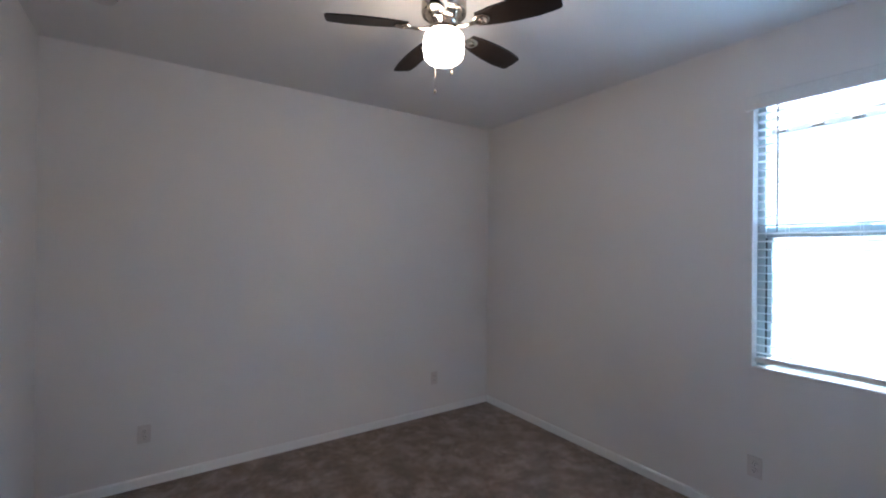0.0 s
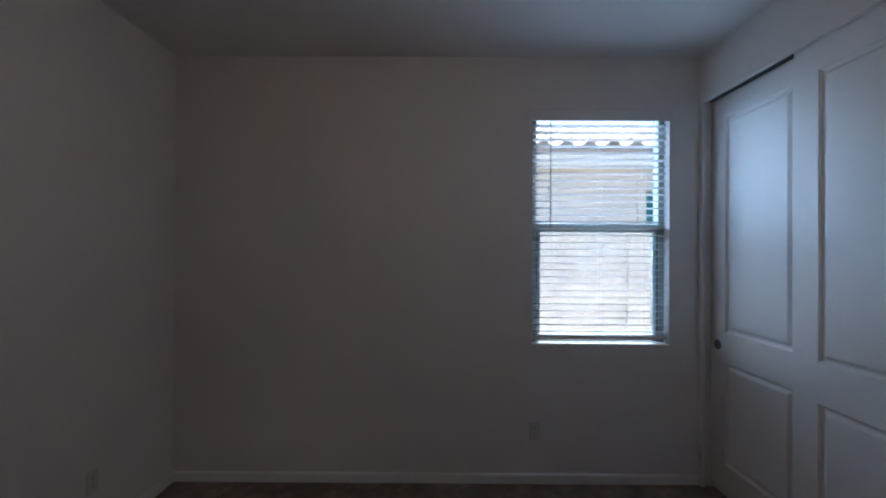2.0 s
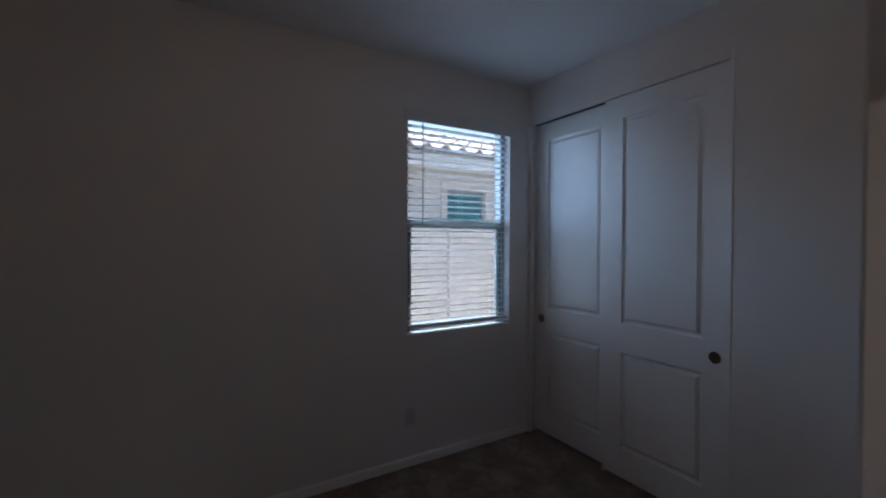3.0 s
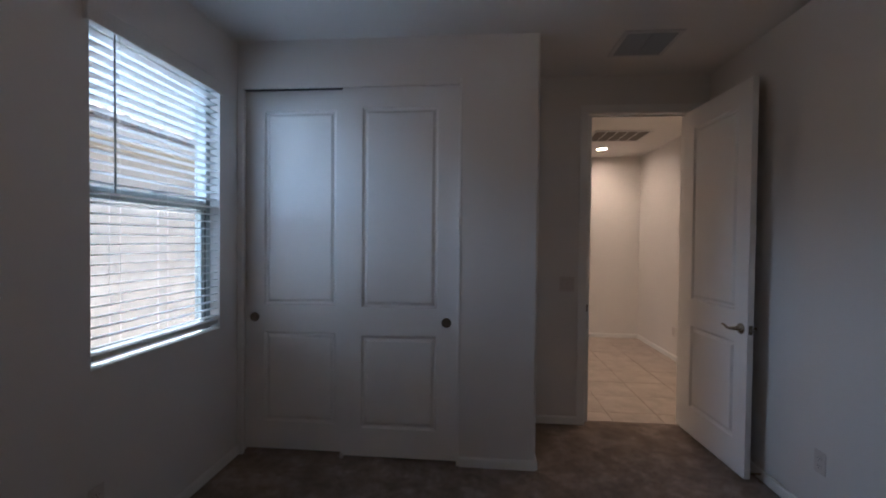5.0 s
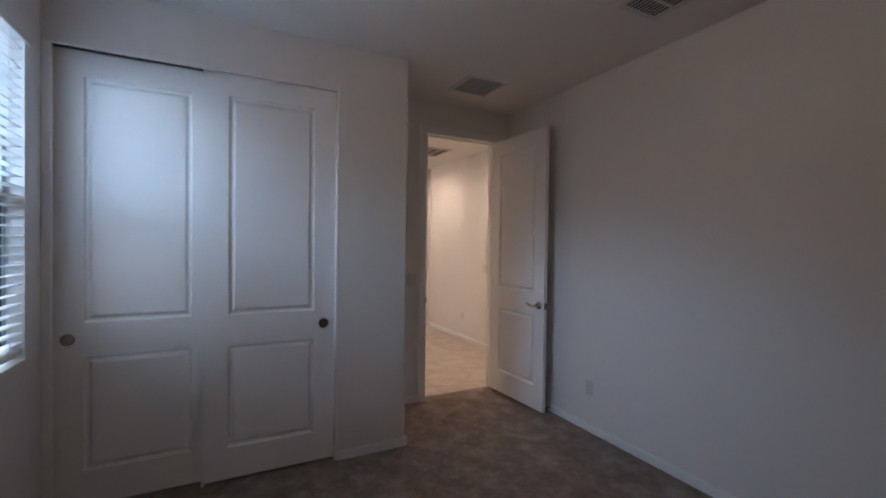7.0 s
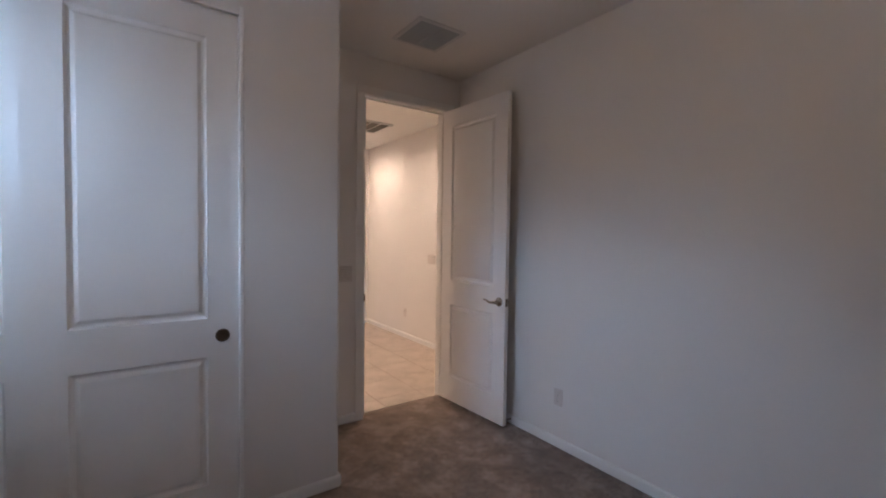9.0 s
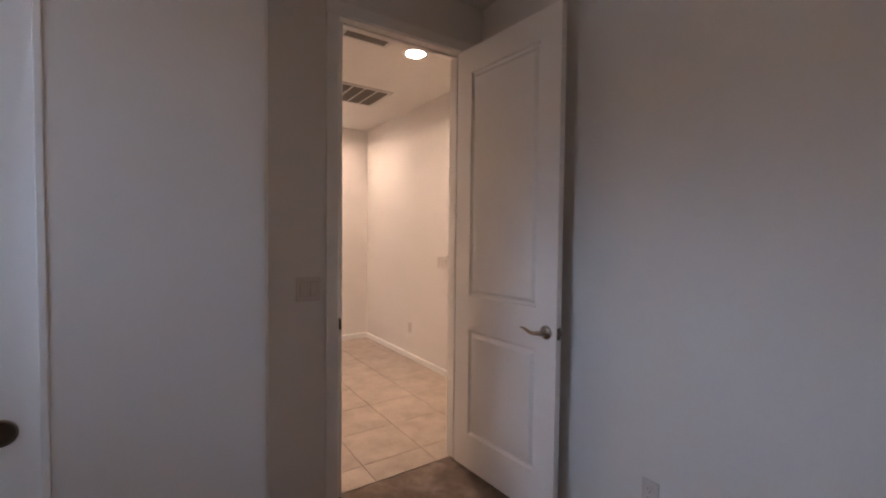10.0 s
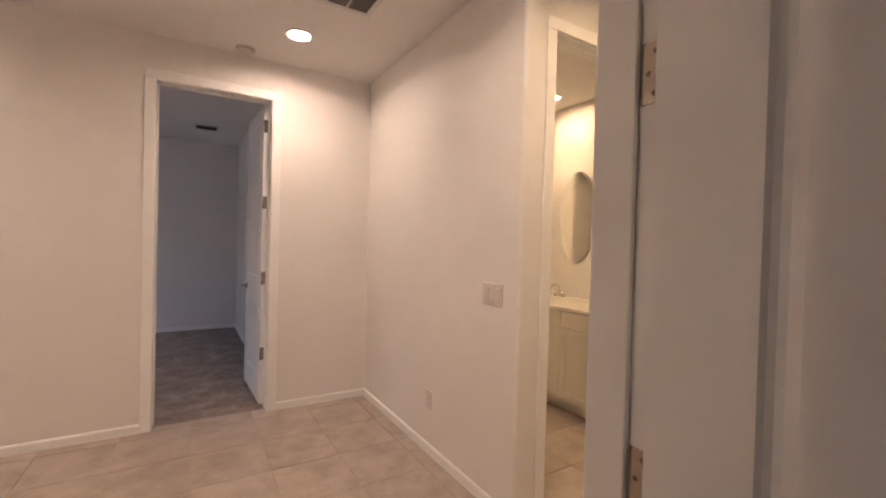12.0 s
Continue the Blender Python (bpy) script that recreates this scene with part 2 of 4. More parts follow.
def add_lathe(bm, profile, n=32, m=None):
    """A turned shape from (radius, height) pairs about z."""
    m = m or Matrix.Identity(4)
    rings = []
    for r, z in profile:
        if r < 1e-6:
            rings.append([bm.verts.new(m @ Vector((0, 0, z)))])
        else:
            rings.append([bm.verts.new(m @ Vector((r * math.cos(2 * math.pi * i / n), r * math.sin(2 * math.pi * i / n), z))) for i in range(n)])
    for a, b in zip(rings, rings[1:]):
        for i in range(n):
            j = (i + 1) % n
            q = [a[i % len(a)], a[j % len(a)], b[j % len(b)], b[i % len(b)]]
            q = list(dict.fromkeys(q))
            if len(q) > 2:
                bm.faces.new(q)
    return bm


def lathe(profile, n=32, m=None):
    return add_lathe(bmesh.new(), profile, n, m)


def sweep(points, radii, n=10):
    """A round bar along points with a radius at each."""
    bm = bmesh.new()
    pts = [Vector(p) for p in points]
    rings = []
    for i, p in enumerate(pts):
        d = (pts[min(i + 1, len(pts) - 1)] - pts[max(i - 1, 0)]).normalized()
        q = d.to_track_quat("Z", "Y")
        rx, ry = radii[i] if isinstance(radii[i], tuple) else (radii[i], radii[i])
        rings.append([bm.verts.new(p + q @ Vector((rx * math.cos(2 * math.pi * k / n), ry * math.sin(2 * math.pi * k / n), 0))) for k in range(n)])
    for a, b in zip(rings, rings[1:]):
        for i in range(n):
            j = (i + 1) % n
            bm.faces.new((a[i], a[j], b[j], b[i]))
    bm.faces.new(rings[0][::-1])
    bm.faces.new(rings[-1])
    return bm


def slab(axis, lo, hi, u0, u1, v0, v1, holes=()):
    """A wall or floor of thickness lo..hi along axis, from u0..u1 and v0..v1 in the other two, with rectangular openings through it."""
    us = sorted({u0, u1, *[c for h in holes for c in h[:2] if u0 < c < u1]})
    vs = sorted({v0, v1, *[c for h in holes for c in h[2:] if v0 < c < v1]})
    bm = bmesh.new()
    cache = {}

    def vert(w, u, v):
        key = (round(w, 5), round(u, 5), round(v, 5))
        if key not in cache:
            co = {"x": (w, u, v), "y": (u, w, v), "z": (u, v, w)}[axis]
            cache[key] = bm.verts.new(co)
        return cache[key]

    def solid(i, j):
        if not (0 <= i < len(us) - 1 and 0 <= j < len(vs) - 1):
            return False
        cu, cv = (us[i] + us[i + 1]) / 2, (vs[j] + vs[j + 1]) / 2
        return not any(h[0] < cu < h[1] and h[2] < cv < h[3] for h in holes)

    for i in range(len(us) - 1):
        for j in range(len(vs) - 1):
            if not solid(i, j):
                continue
            a, b, c, d = us[i], us[i + 1], vs[j], vs[j + 1]
            for w in (lo, hi):
                bm.faces.new([vert(w, a, c), vert(w, b, c), vert(w, b, d), vert(w, a, d)])
            for di, dj, p, q in ((-1, 0, (a, c), (a, d)), (1, 0, (b, c), (b, d)), (0, -1, (a, c), (b, c)), (0, 1, (a, d), (b, d))):
                if not solid(i + di, j + dj):
                    bm.faces.new([vert(lo, *p), vert(hi, *p), vert(hi, *q), vert(lo, *q)])
    return bm


def round_edge(bm, x, y, r=0.018):
    """Rounds the upright edge of a wall at (x, y), as a bullnose bead does."""
    bmesh.ops.recalc_face_normals(bm, faces=bm.faces)
    es = [e for e in bm.edges if all(abs(v.co.x - x) < 1e-4 and abs(v.co.y - y) < 1e-4 for v in e.verts)]
    if es:
        bmesh.ops.bevel(bm, geom=es, offset=r, segments=5, affect="EDGES", profile=0.5)
    return bm


def structure(name, bm, material, label, category, smooth=False):
    return tagged(finish(bm, name, material, None, smooth), label, category, "", "structure")


# ---- the shell of the house ----
H = 2.74
XE, YN, XW = 1.972, 3.375, -1.375          # bedroom faces east, north, west
YD, YC = -0.722, 0.0                        # door wall, closet front
HX, HY, HB = -2.045, -3.937, -1.934         # hall west, hall south, bathroom door wall
XO, YS, XB = 2.13, -7.53, -3.9             # outer east face, far south, bathroom west

WIN = (0.19, 1.07, 0.884, 2.395)
structure("wall_east", slab("x", XE, XO, -7.65, 3.5, -0.3, 2.86, [WIN, (-6.7, -4.9, 0.9, 2.36)]), WALL,
          "off-white painted outer wall with a window opening", "wall")
structure("wall_north", slab("y", YN, 3.5, -1.5, XE, -0.1, H, []), WALL, "plain off-white painted bedroom wall", "wall")
structure("wall_west", slab("x", -1.5, XW, YD, YN, -0.1, H, []), WALL, "off-white painted bedroom wall beside the door", "wall")
DOORWAY = (-1.262, -0.456, -0.2, 2.455)
structure("wall_door", slab("y", -0.84, YD, -3.99, XE, -0.1, H, [DOORWAY]), WALL, "off-white painted wall with the bedroom doorway", "wall")
CLOSET = (0.485, 1.958, -0.2, 2.453)
structure("wall_closet", round_edge(slab("y", -0.115, YC, 0.0, XE, -0.1, H, [CLOSET]), 0.0, YC), WALL,
          "off-white wall round the closet opening, rounded outer corner", "wall")
structure("wall_closet_side", slab("x", 0.0, 0.115, YD, -0.115, -0.1, H, []), WALL, "off-white closet side wall by the doorway", "wall")
structure("wall_hall_west", round_edge(slab("x", -2.165, HX, HY, HB, -0.1, H, []), HX, HB), WALL,
          "warm white hall wall with rounded end corner", "wall")
BATHDOOR = (-3.02, -2.225, -0.2, 2.44)
structure("wall_bath", slab("y", -2.054, HB, XB, -2.165, -0.1, H, [BATHDOOR]), WALL, "painted wall with the bathroom doorway", "wall")
HALLDOOR = (-1.257, -0.47, -0.2, 2.455)
structure("wall_hall_south", slab("y", -4.06, HY, XB, XE, -0.1, H, [HALLDOOR, (-3.16, -2.30, -0.2, 2.43)]), WALL, "warm white hall wall with a doorway", "wall")
structure("wall_second_west", slab("x", -1.45, -1.33, YS, -4.06, -0.1, H, [(-6.38, -5.6, -0.2, 2.43)]), WALL, "off-white wall of the second bedroom", "wall")
structure("wall_second_south", slab("y", -7.65, YS, -3.99, XE, -0.1, H, []), WALL, "off-white far wall of the second bedroom", "wall")
# Unseen wall and the opening before it, added to darken the mirror's reflection.
structure("wall_mirror_backdrop", slab("y", -4.46, -4.39, XB, -1.45, -0.1, H, []), WALL, "added wall behind a guessed opening, for the mirror's reflection", "wall")
structure("wall_bath_west", slab("x", -3.99, XB, YS, -0.84, -0.1, H, []), WALL, "painted wall behind the bathroom vanity", "wall")
CANS = ((-1.355, -1.495), (-1.318, -3.395), (1.2, -1.495), (1.2, -3.395), (-3.585, -3.30), (-2.65, -1.36), (-2.75, -3.05))       # recessed lights; the pair at x = 1.2 and the last two are unseen fill
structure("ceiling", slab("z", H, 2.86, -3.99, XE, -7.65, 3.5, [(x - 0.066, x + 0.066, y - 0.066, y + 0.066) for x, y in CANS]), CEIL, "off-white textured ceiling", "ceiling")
structure("roof", slab("z", 2.87, 2.99, -4.6, 2.62, -8.2, 4.1, []), FASCIA, "flat plain roof with overhanging eave", "roof")


def carpet(name, x0, x1, y0, y1, label):
    """Carpet as a fine sheet whose pile rises and sinks a little."""
    nx, ny = int((x1 - x0) / 0.035), int((y1 - y0) / 0.035)
    bm = bmesh.new()
    g = []
    for j in range(ny + 1):
        row = []
        for i in range(nx + 1):
            x, y = x0 + (x1 - x0) * i / nx, y0 + (y1 - y0) * j / ny
            z = -0.003 + 0.003 * noise.noise(Vector((x * 4, y * 4, 1.7))) + 0.003 * noise.noise(Vector((x * 15, y * 15, 4.1)))
            row.append(bm.verts.new((x, y, z)))
        g.append(row)
    for j in range(ny):
        for i in range(nx):
            bm.faces.new((g[j][i], g[j][i + 1], g[j + 1][i + 1], g[j + 1][i]))
    return structure(name, bm, CARPET, label, "carpet", True)


carpet("floor_bedroom", XW, XE, -0.795, YN, "trodden brown-grey plush bedroom carpet")
carpet("floor_second", -1.33, XE, YS, -4.0, "brown-grey plush carpet in the second bedroom")
structure("slab_floor", slab("z", -0.25, -0.03, -3.99, XE, -7.65, 3.5, []), MORTAR, "concrete floor slab under the coverings", "floor")

# baseboards, each run a piece of its own
BB = 0.062


def baseboard(x0, y0, x1, y1, nx, ny):
    """A baseboard from (x0, y0) to (x1, y1), standing out towards (nx, ny)."""
    t = 0.013
    prof = [(0, 0), (t, 0), (t, BB - 0.012), (t - 0.003, BB - 0.004), (t - 0.007, BB), (0, BB)]
    bm = bmesh.new()
    ends = []
    for x, y in ((x0, y0), (x1, y1)):
        ends.append([bm.verts.new((x + nx * d, y + ny * d, z)) for d, z in prof])
    n = len(prof)
    for i in range(n):
        j = (i + 1) % n
        bm.faces.new((ends[0][i], ends[0][j], ends[1][j], ends[1][i]))
    bm.faces.new(ends[0][::-1])
    bm.faces.new(ends[1])
    return structure("baseboard", bm, TRIM, "low white painted baseboard along the wall", "baseboard")


for run in ((XW, YN, XE, YN, 0, -1), (XE, 0.0, XE, YN - 0.013, -1, 0), (XW, YD, XW, YN - 0.013, 1, 0), (0.0, 0.0, 0.484, 0.0, 0, 1),
            (0.0, YD + 0.013, 0.0, 0.0, -1, 0), (-0.414, YD, 0.0, YD, 0, 1), (-1.362, YD, -1.312, YD, 0, 1),
            (HX, HY, HX, HB, 1, 0), (-2.165, HB, HX + 0.013, HB, 0, 1), (HX + 0.013, HY, -1.31, HY, 0, 1), (-0.42, HY, XE, HY, 0, 1),
            (XB, -0.84, -1.312, -0.84, 0, -1), (-0.4, -0.84, XE, -0.84, 0, -1), (XE, HY, XE, -0.84, -1, 0),
            (-1.33, YS, XE, YS, 0, 1), (-1.33, YS + 0.013, -1.33, -6.45, 1, 0), (-1.33, -5.53, -1.33, -4.06, 1, 0), (-3.1, HB, XB, HB, 0, 1)):
    baseboard(*run)

# ---- doorways, doors and closet ----
CW, CT = 0.064, 0.010                        # casing width and thickness


def casing_run(bm, along, a0, a1, c, n, z0, z1, axis):
    """One flat casing board with a stepped inner edge."""
    if axis == "y":
        add_box(bm, a0, a1, min(c, c + n * CT), max(c, c + n * CT), z0, z1, 0.004)
    else:
        add_box(bm, min(c, c + n * CT), max(c, c + n * CT), a0, a1, z0, z1, 0.004)
    return bm


def doorway(name, x0, x1, top, ya, yb, stop_y, label, wide=False):
    """Jamb lining, stops and casing of an opening in a wall between ya (south face) and yb (north face)."""
    root = empty(name, pose(0, 0, 0), label, "door frame", "", "structure")
    t = 0.02
    part("jamb", box(x0 - t, x0, ya, yb, -0.02, top, 0.002), TRIM, root)
    part("jamb", box(x1, x1 + t, ya, yb, -0.02, top, 0.002), TRIM, root)
    part("head_jamb", box(x0 - t, x1 + t, ya, yb, top, top + t, 0.002), TRIM, root)
    part("stop", box(x0, x0 + 0.011, ya - 0.004 if wide else stop_y - 0.03, stop_y, 0, top, 0.003), TRIM, root)
    near = 0.036 if wide else 0.011
    part("stop", box(x1 - near, x1, stop_y - 0.03, stop_y, 0, top, 0.003), TRIM, root)
    part("stop", box(x0 + 0.011, x1 - near, stop_y - 0.03, stop_y, top - 0.011, top, 0.003), TRIM, root)
    r = 0.005
    for c, n in ((yb, 1), (ya, -1)):
        part("casing", casing_run(bmesh.new(), 0, x0 - CW - r, x0 - r, c, n, -0.01, top + r, "y"), TRIM, root)
        part("casing", casing_run(bmesh.new(), 0, x1 + r, x1 + CW + r, c, n, -0.01, top + r, "y"), TRIM, root)
        part("casing", casing_run(bmesh.new(), 0, x0 - CW - r, x1 + CW + r, c, n, top + r, top + r + CW, "y"), TRIM, root)
    return root


frame_bed = doorway("door_1", -1.237, -0.478, 2.446, -0.84, YD, -0.774, "white painted casing and jamb of the bedroom doorway", True)
strike = part("strike_plate", box(-0.4795, -0.4775, -0.758, -0.724, 0.89, 0.965, 0.0008), BRONZE, frame_bed, "dark metal strike plate")
part("strike_lip", box(-0.4855, -0.4775, -0.724, -0.709, 0.899, 0.953, 0.002), BRONZE, strike)
doorway("door_2", -1.237, -0.49, 2.435, -4.06, HY, -4.02, "white painted casing and jamb of the second bedroom doorway")
doorway("door_3", -3.0, -2.245, 2.42, -2.054, HB, -1.98, "white painted casing and jamb of the bathroom doorway")

sec = empty("door_4", pose(0, 0, 0), "white casing round a dark opening in the second bedroom", "door frame", "", "structure")
for a0, a1, z0, z1 in ((-6.45, -6.385, 0, 2.43), (-5.595, -5.53, 0, 2.43), (-6.45, -5.53, 2.435, 2.5)):
    part("casing", casing_run(bmesh.new(), 0, a0, a1, -1.33, 1, z0, z1, "x"), TRIM, sec)


def panel_rings(bm, x0, x1, z0, z1, y, s):
    """A moulded raised panel set in a face at y that looks along s."""
    rings = []
    for inset, depth in ((0, 0), (0.004, 0.010), (0.011, 0.015), (0.020, 0.015), (0.036, 0.003), (0.040, 0.0025)):
        yy = y - s * depth
        rings.append([bm.verts.new(p) for p in ((x0 + inset, yy, z0 + inset), (x1 - inset, yy, z0 + inset),
                                                (x1 - inset, yy, z1 - inset), (x0 + inset, yy, z1 - inset))])
    for a, b in zip(rings, rings[1:]):
        for i in range(4):
            j = (i + 1) % 4
            bm.faces.new((a[i], a[j], b[j], b[i]))
    bm.faces.new(rings[-1])
    return bm


def panel_door(root, w, h, t, panels):
    """A moulded two-panel leaf: x from 0 to w, y from 0 (front) to -t, z from 0 to h."""
    xs = sorted({0, w, *[c for p in panels for c in p[:2]]})
    zs = sorted({0, h, *[c for p in panels for c in p[2:]]})
    bm = bmesh.new()
    for y in (0, -t):
        for i in range(len(xs) - 1):
            for j in range(len(zs) - 1):
                cx, cz = (xs[i] + xs[i + 1]) / 2, (zs[j] + zs[j + 1]) / 2
                if any(p[0] < cx < p[1] and p[2] < cz < p[3] for p in panels):
                    continue
                bm.faces.new([bm.verts.new(c) for c in ((xs[i], y, zs[j]), (xs[i + 1], y, zs[j]), (xs[i + 1], y, zs[j + 1]), (xs[i], y, zs[j + 1]))])
    for a, b in (((0, 0), (0, h)), ((w, 0), (w, h)), ((0, 0), (w, 0)), ((0, h), (w, h))):
        bm.faces.new([bm.verts.new(c) for c in ((a[0], 0, a[1]), (b[0], 0, b[1]), (b[0], -t, b[1]), (a[0], -t, a[1]))])
    bmesh.ops.remove_doubles(bm, verts=bm.verts, dist=1e-5)
    outer = [e for e in bm.edges if len(e.link_faces) == 2 and abs(e.link_faces[0].normal.dot(e.link_faces[1].normal)) < 0.5]
    bmesh.ops.recalc_face_normals(bm, faces=bm.faces)
    bmesh.ops.bevel(bm, geom=outer, offset=0.0025, segments=2, affect="EDGES", profile=0.5)
    slab_ob = part("leaf", bm, DOOR, root)
    for p in panels:
        b2 = bmesh.new()
        panel_rings(b2, *p, 0, 1)
        panel_rings(b2, *p, -t, -1)
        part("panel", b2, DOOR, slab_ob)
    return slab_ob


def lever_set(parent, x, z, y, s, toward):
    """A lever handle on a face at y that looks along s; the lever points along x * toward."""
    rose = part("rose", lathe([(0.0, 0.0), (0.033, 0.0), (0.033, 0.004), (0.030, 0.009), (0.020, 0.013), (0.013, 0.018), (0.012, 0.045), (0.0, 0.047)], 28,
                              Matrix.Translation((x, y, z)) @ Matrix.Rotation(-s * math.pi / 2, 4, "X")), NICKEL, parent, "satin nickel round rose", True)
    pts = [(x - toward * 0.012, y + s * 0.042, z), (x + toward * 0.015, y + s * 0.046, z - 0.001), (x + toward * 0.04, y + s * 0.047, z - 0.006),
           (x + toward * 0.065, y + s * 0.046, z - 0.004), (x + toward * 0.088, y + s * 0.045, z + 0.005), (x + toward * 0.108, y + s * 0.044, z + 0.009),
           (x + toward * 0.122, y + s * 0.044, z + 0.008)]
    part("lever", sweep(pts, [0.010, 0.0105, 0.009, 0.008, 0.0075, (0.008, 0.006), (0.005, 0.004)], 12), NICKEL, rose, "curved satin nickel lever", True)


# bedroom door, swung open against the west wall: local x runs from the hinge to the free edge, front faces the room
LW, LH, LT = 0.741, 2.423, 0.035
PAN = [(0.123, 0.620, 1.012, 2.283), (0.123, 0.620, 0.204, 0.812)]
bed_door = empty("bedroom_door", pose(-1.205, -0.735, 0.018, 0, 0, 93.0), "white two-panel door, open, satin nickel lever", "door")
# the front of the leaf looks east once turned
bed_leaf = panel_door(bed_door, LW, LH, LT, PAN)
bed_leaf.matrix_basis = Matrix.Scale(-1, 4, (0, 1, 0)) @ Matrix.Translation((0.004, 0.0, 0))
lever_set(bed_door, LW - 0.054, 0.905, 0.0, -1, -1)
lever_set(bed_door, LW - 0.054, 0.905, LT, 1, -1)
part("latch", box(LW + 0.003, LW + 0.006, 0.006, 0.030, 0.877, 0.933, 0.001), BRONZE, bed_door, "dark metal latch plate on the edge")
part("latch_bolt", box(LW + 0.004, LW + 0.016, 0.011, 0.025, 0.895, 0.915, 0.003), NICKEL, bed_door)
for z in (0.43, 1.038, 1.606, 2.24):
    hz = z - 0.018
    hb = bmesh.new()
    add_tube(hb, (-0.004, 0.040, hz - 0.043), (-0.004, 0.040, hz + 0.043), 0.0065, n=12)
    hg = part("hinge", hb, NICKEL, bed_door, "satin nickel butt hinge", True)
    part("hinge_plate", box(0.0015, 0.0038, 0.003, 0.036, hz - 0.043, hz + 0.043, 0.0008), NICKEL, hg)
    jp = part("hinge_plate", box(-1.238, -1.2355, -0.772, -0.740, z - 0.043, z + 0.043, 0.0008), NICKEL, frame_bed, "satin nickel hinge plate with screws")
    for dz in (-0.029, 0.0, 0.029):
        part("screw", lathe([(0.0, 0.0), (0.004, 0.0), (0.003, 0.0012), (0.0, 0.0012)], 10,
                            Matrix.Translation((-1.2355, -0.752 - 0.010 * (dz == 0), z + dz)) @ Matrix.Rotation(math.pi / 2, 4, "Y")), BRONZE, jp)

# second bedroom's door, open inwards, seen edge on
second_door = empty("second_bedroom_door", pose(-1.199, -4.066, 0.018, 0, 0, -87.5), "white two-panel door, open into the second bedroom", "door")
panel_door(second_door, 0.735, LH, LT, [(0.112, 0.623, 1.02, 2.285), (0.112, 0.623, 0.205, 0.815)])
lever_set(second_door, 0.672, 0.905, 0.0, 1, -1)
lever_set(second_door, 0.672, 0.905, -LT, -1, -1)
for z in (0.43, 1.04, 1.65, 2.26):
    hz = z - 0.018
    hb = bmesh.new()
    add_tube(hb, (-0.008, -0.003, hz - 0.05), (-0.008, -0.003, hz + 0.05), 0.007, n=12)
    hg = part("hinge", hb, NICKEL, second_door, "satin nickel butt hinge", True)
    part("hinge_plate", box(-0.0035, -0.001, -0.034, -0.002, hz - 0.05, hz + 0.05, 0.0008), NICKEL, hg)

# closet: jambs, header fascia, track and two bypass doors
closet_frame = empty("closet_frame", pose(0, 0, 0), "white jambs and header board of the closet opening", "closet frame", "", "structure")
part("jamb", box(0.485, 0.503, -0.115, 0.003, 0, 2.474, 0.003), TRIM, closet_frame)
part("jamb", box(1.932, XE - 0.002, -0.020, 0.004, 0, 2.434, 0.003), TRIM, closet_frame)
part("fascia", box(0.505, XE - 0.002, -0.021, 0.003, 2.434, 2.474, 0.0015), WALL, closet_frame, "painted header over the closet doors")
# Near-black track colour puts shade into the gap over the doors.
part("track", box(0.504, 1.955, -0.112, -0.024, 2.4455, 2.4525, 0.001), SLOT, closet_frame, "door track, near black for the shaded gap")


def closet_door(x0, y, knob_x, h, label, metal, pull):
    root = empty("closet_door", pose(x0, y, 0.016), label, "sliding door", "closet sliding doors")
    leaf = panel_door(root, 0.765, h, 0.033, [(0.134, 0.631, 0.985, 2.290), (0.134, 0.631, 0.188, 0.80)])
    cup = [(0.0, 0.0004), (0.019, 0.0004), (0.024, 0.0012), (0.0275, 0.0030), (0.029, 0.0)]
    part("finger_pull", lathe(cup, 28, Matrix.Translation((knob_x - x0, 0.0012, 0.898)) @ Matrix.Rotation(-math.pi / 2, 4, "X")), metal, leaf,
         pull, True)
    part("pull_rim", lathe([(0.0265, 0.0), (0.0285, 0.002), (0.031, 0.002), (0.032, 0.0)], 28,
                           Matrix.Translation((knob_x - x0, 0.001, 0.898)) @ Matrix.Rotation(-math.pi / 2, 4, "X")), NICKEL, leaf, "", True)
    return root


# The pulls are alike; dark and bright metal imitate the window's light.
closet_door(0.504, -0.028, 0.575, 2.424, "white two-panel sliding closet door, the front one", BRONZE, "round finger pull, dark metal for the unlit side")
closet_door(1.190, -0.070, 1.888, 2.423, "white two-panel sliding closet door, behind the other", NICKEL, "round finger pull, bright metal for window light on it")
part("floor_guide", box(1.255, 1.275, -0.062, -0.02, 0, 0.03, 0.002), PLATE, closet_frame, "small white floor guide")
structure("wall_closet_rear", slab("y", -0.70, -0.69, 0.14, 1.9, 0.0, 2.6, []), WALL, "plain wall lining inside the closet", "wall")

# ---- window, blinds ----
y0, y1, z0, z1 = WIN
window = empty("window_1", pose(0, 0, 0), "white vinyl single-hung window with insect screen", "window", "", "structure")
fx0, fx1 = 2.035, 2.11
part("window_frame", box(fx0, fx1, y0, y0 + 0.04, z0, z1, 0.004), VINYL, window)
part("window_frame", box(fx0, fx1, y1 - 0.04, y1, z0, z1, 0.004), VINYL, window)
part("window_frame", box(fx0, fx1, y0 + 0.04, y1 - 0.04, z0, z0 + 0.03, 0.004), VINYL, window)
part("window_frame", box(fx0, fx1, y0 + 0.04, y1 - 0.04, z1 - 0.02, z1, 0.004), VINYL, window)
part("meeting_rail", box(2.045, 2.10, y0 + 0.04, y1 - 0.04, 1.615, 1.672, 0.004), VINYL, window)
for a, b in ((y0 + 0.04, y0 + 0.068), (y1 - 0.068, y1 - 0.04)):
    part("sash_stile", box(2.048, 2.078, a, b, z0 + 0.03, 1.615, 0.003), VINYL, window)
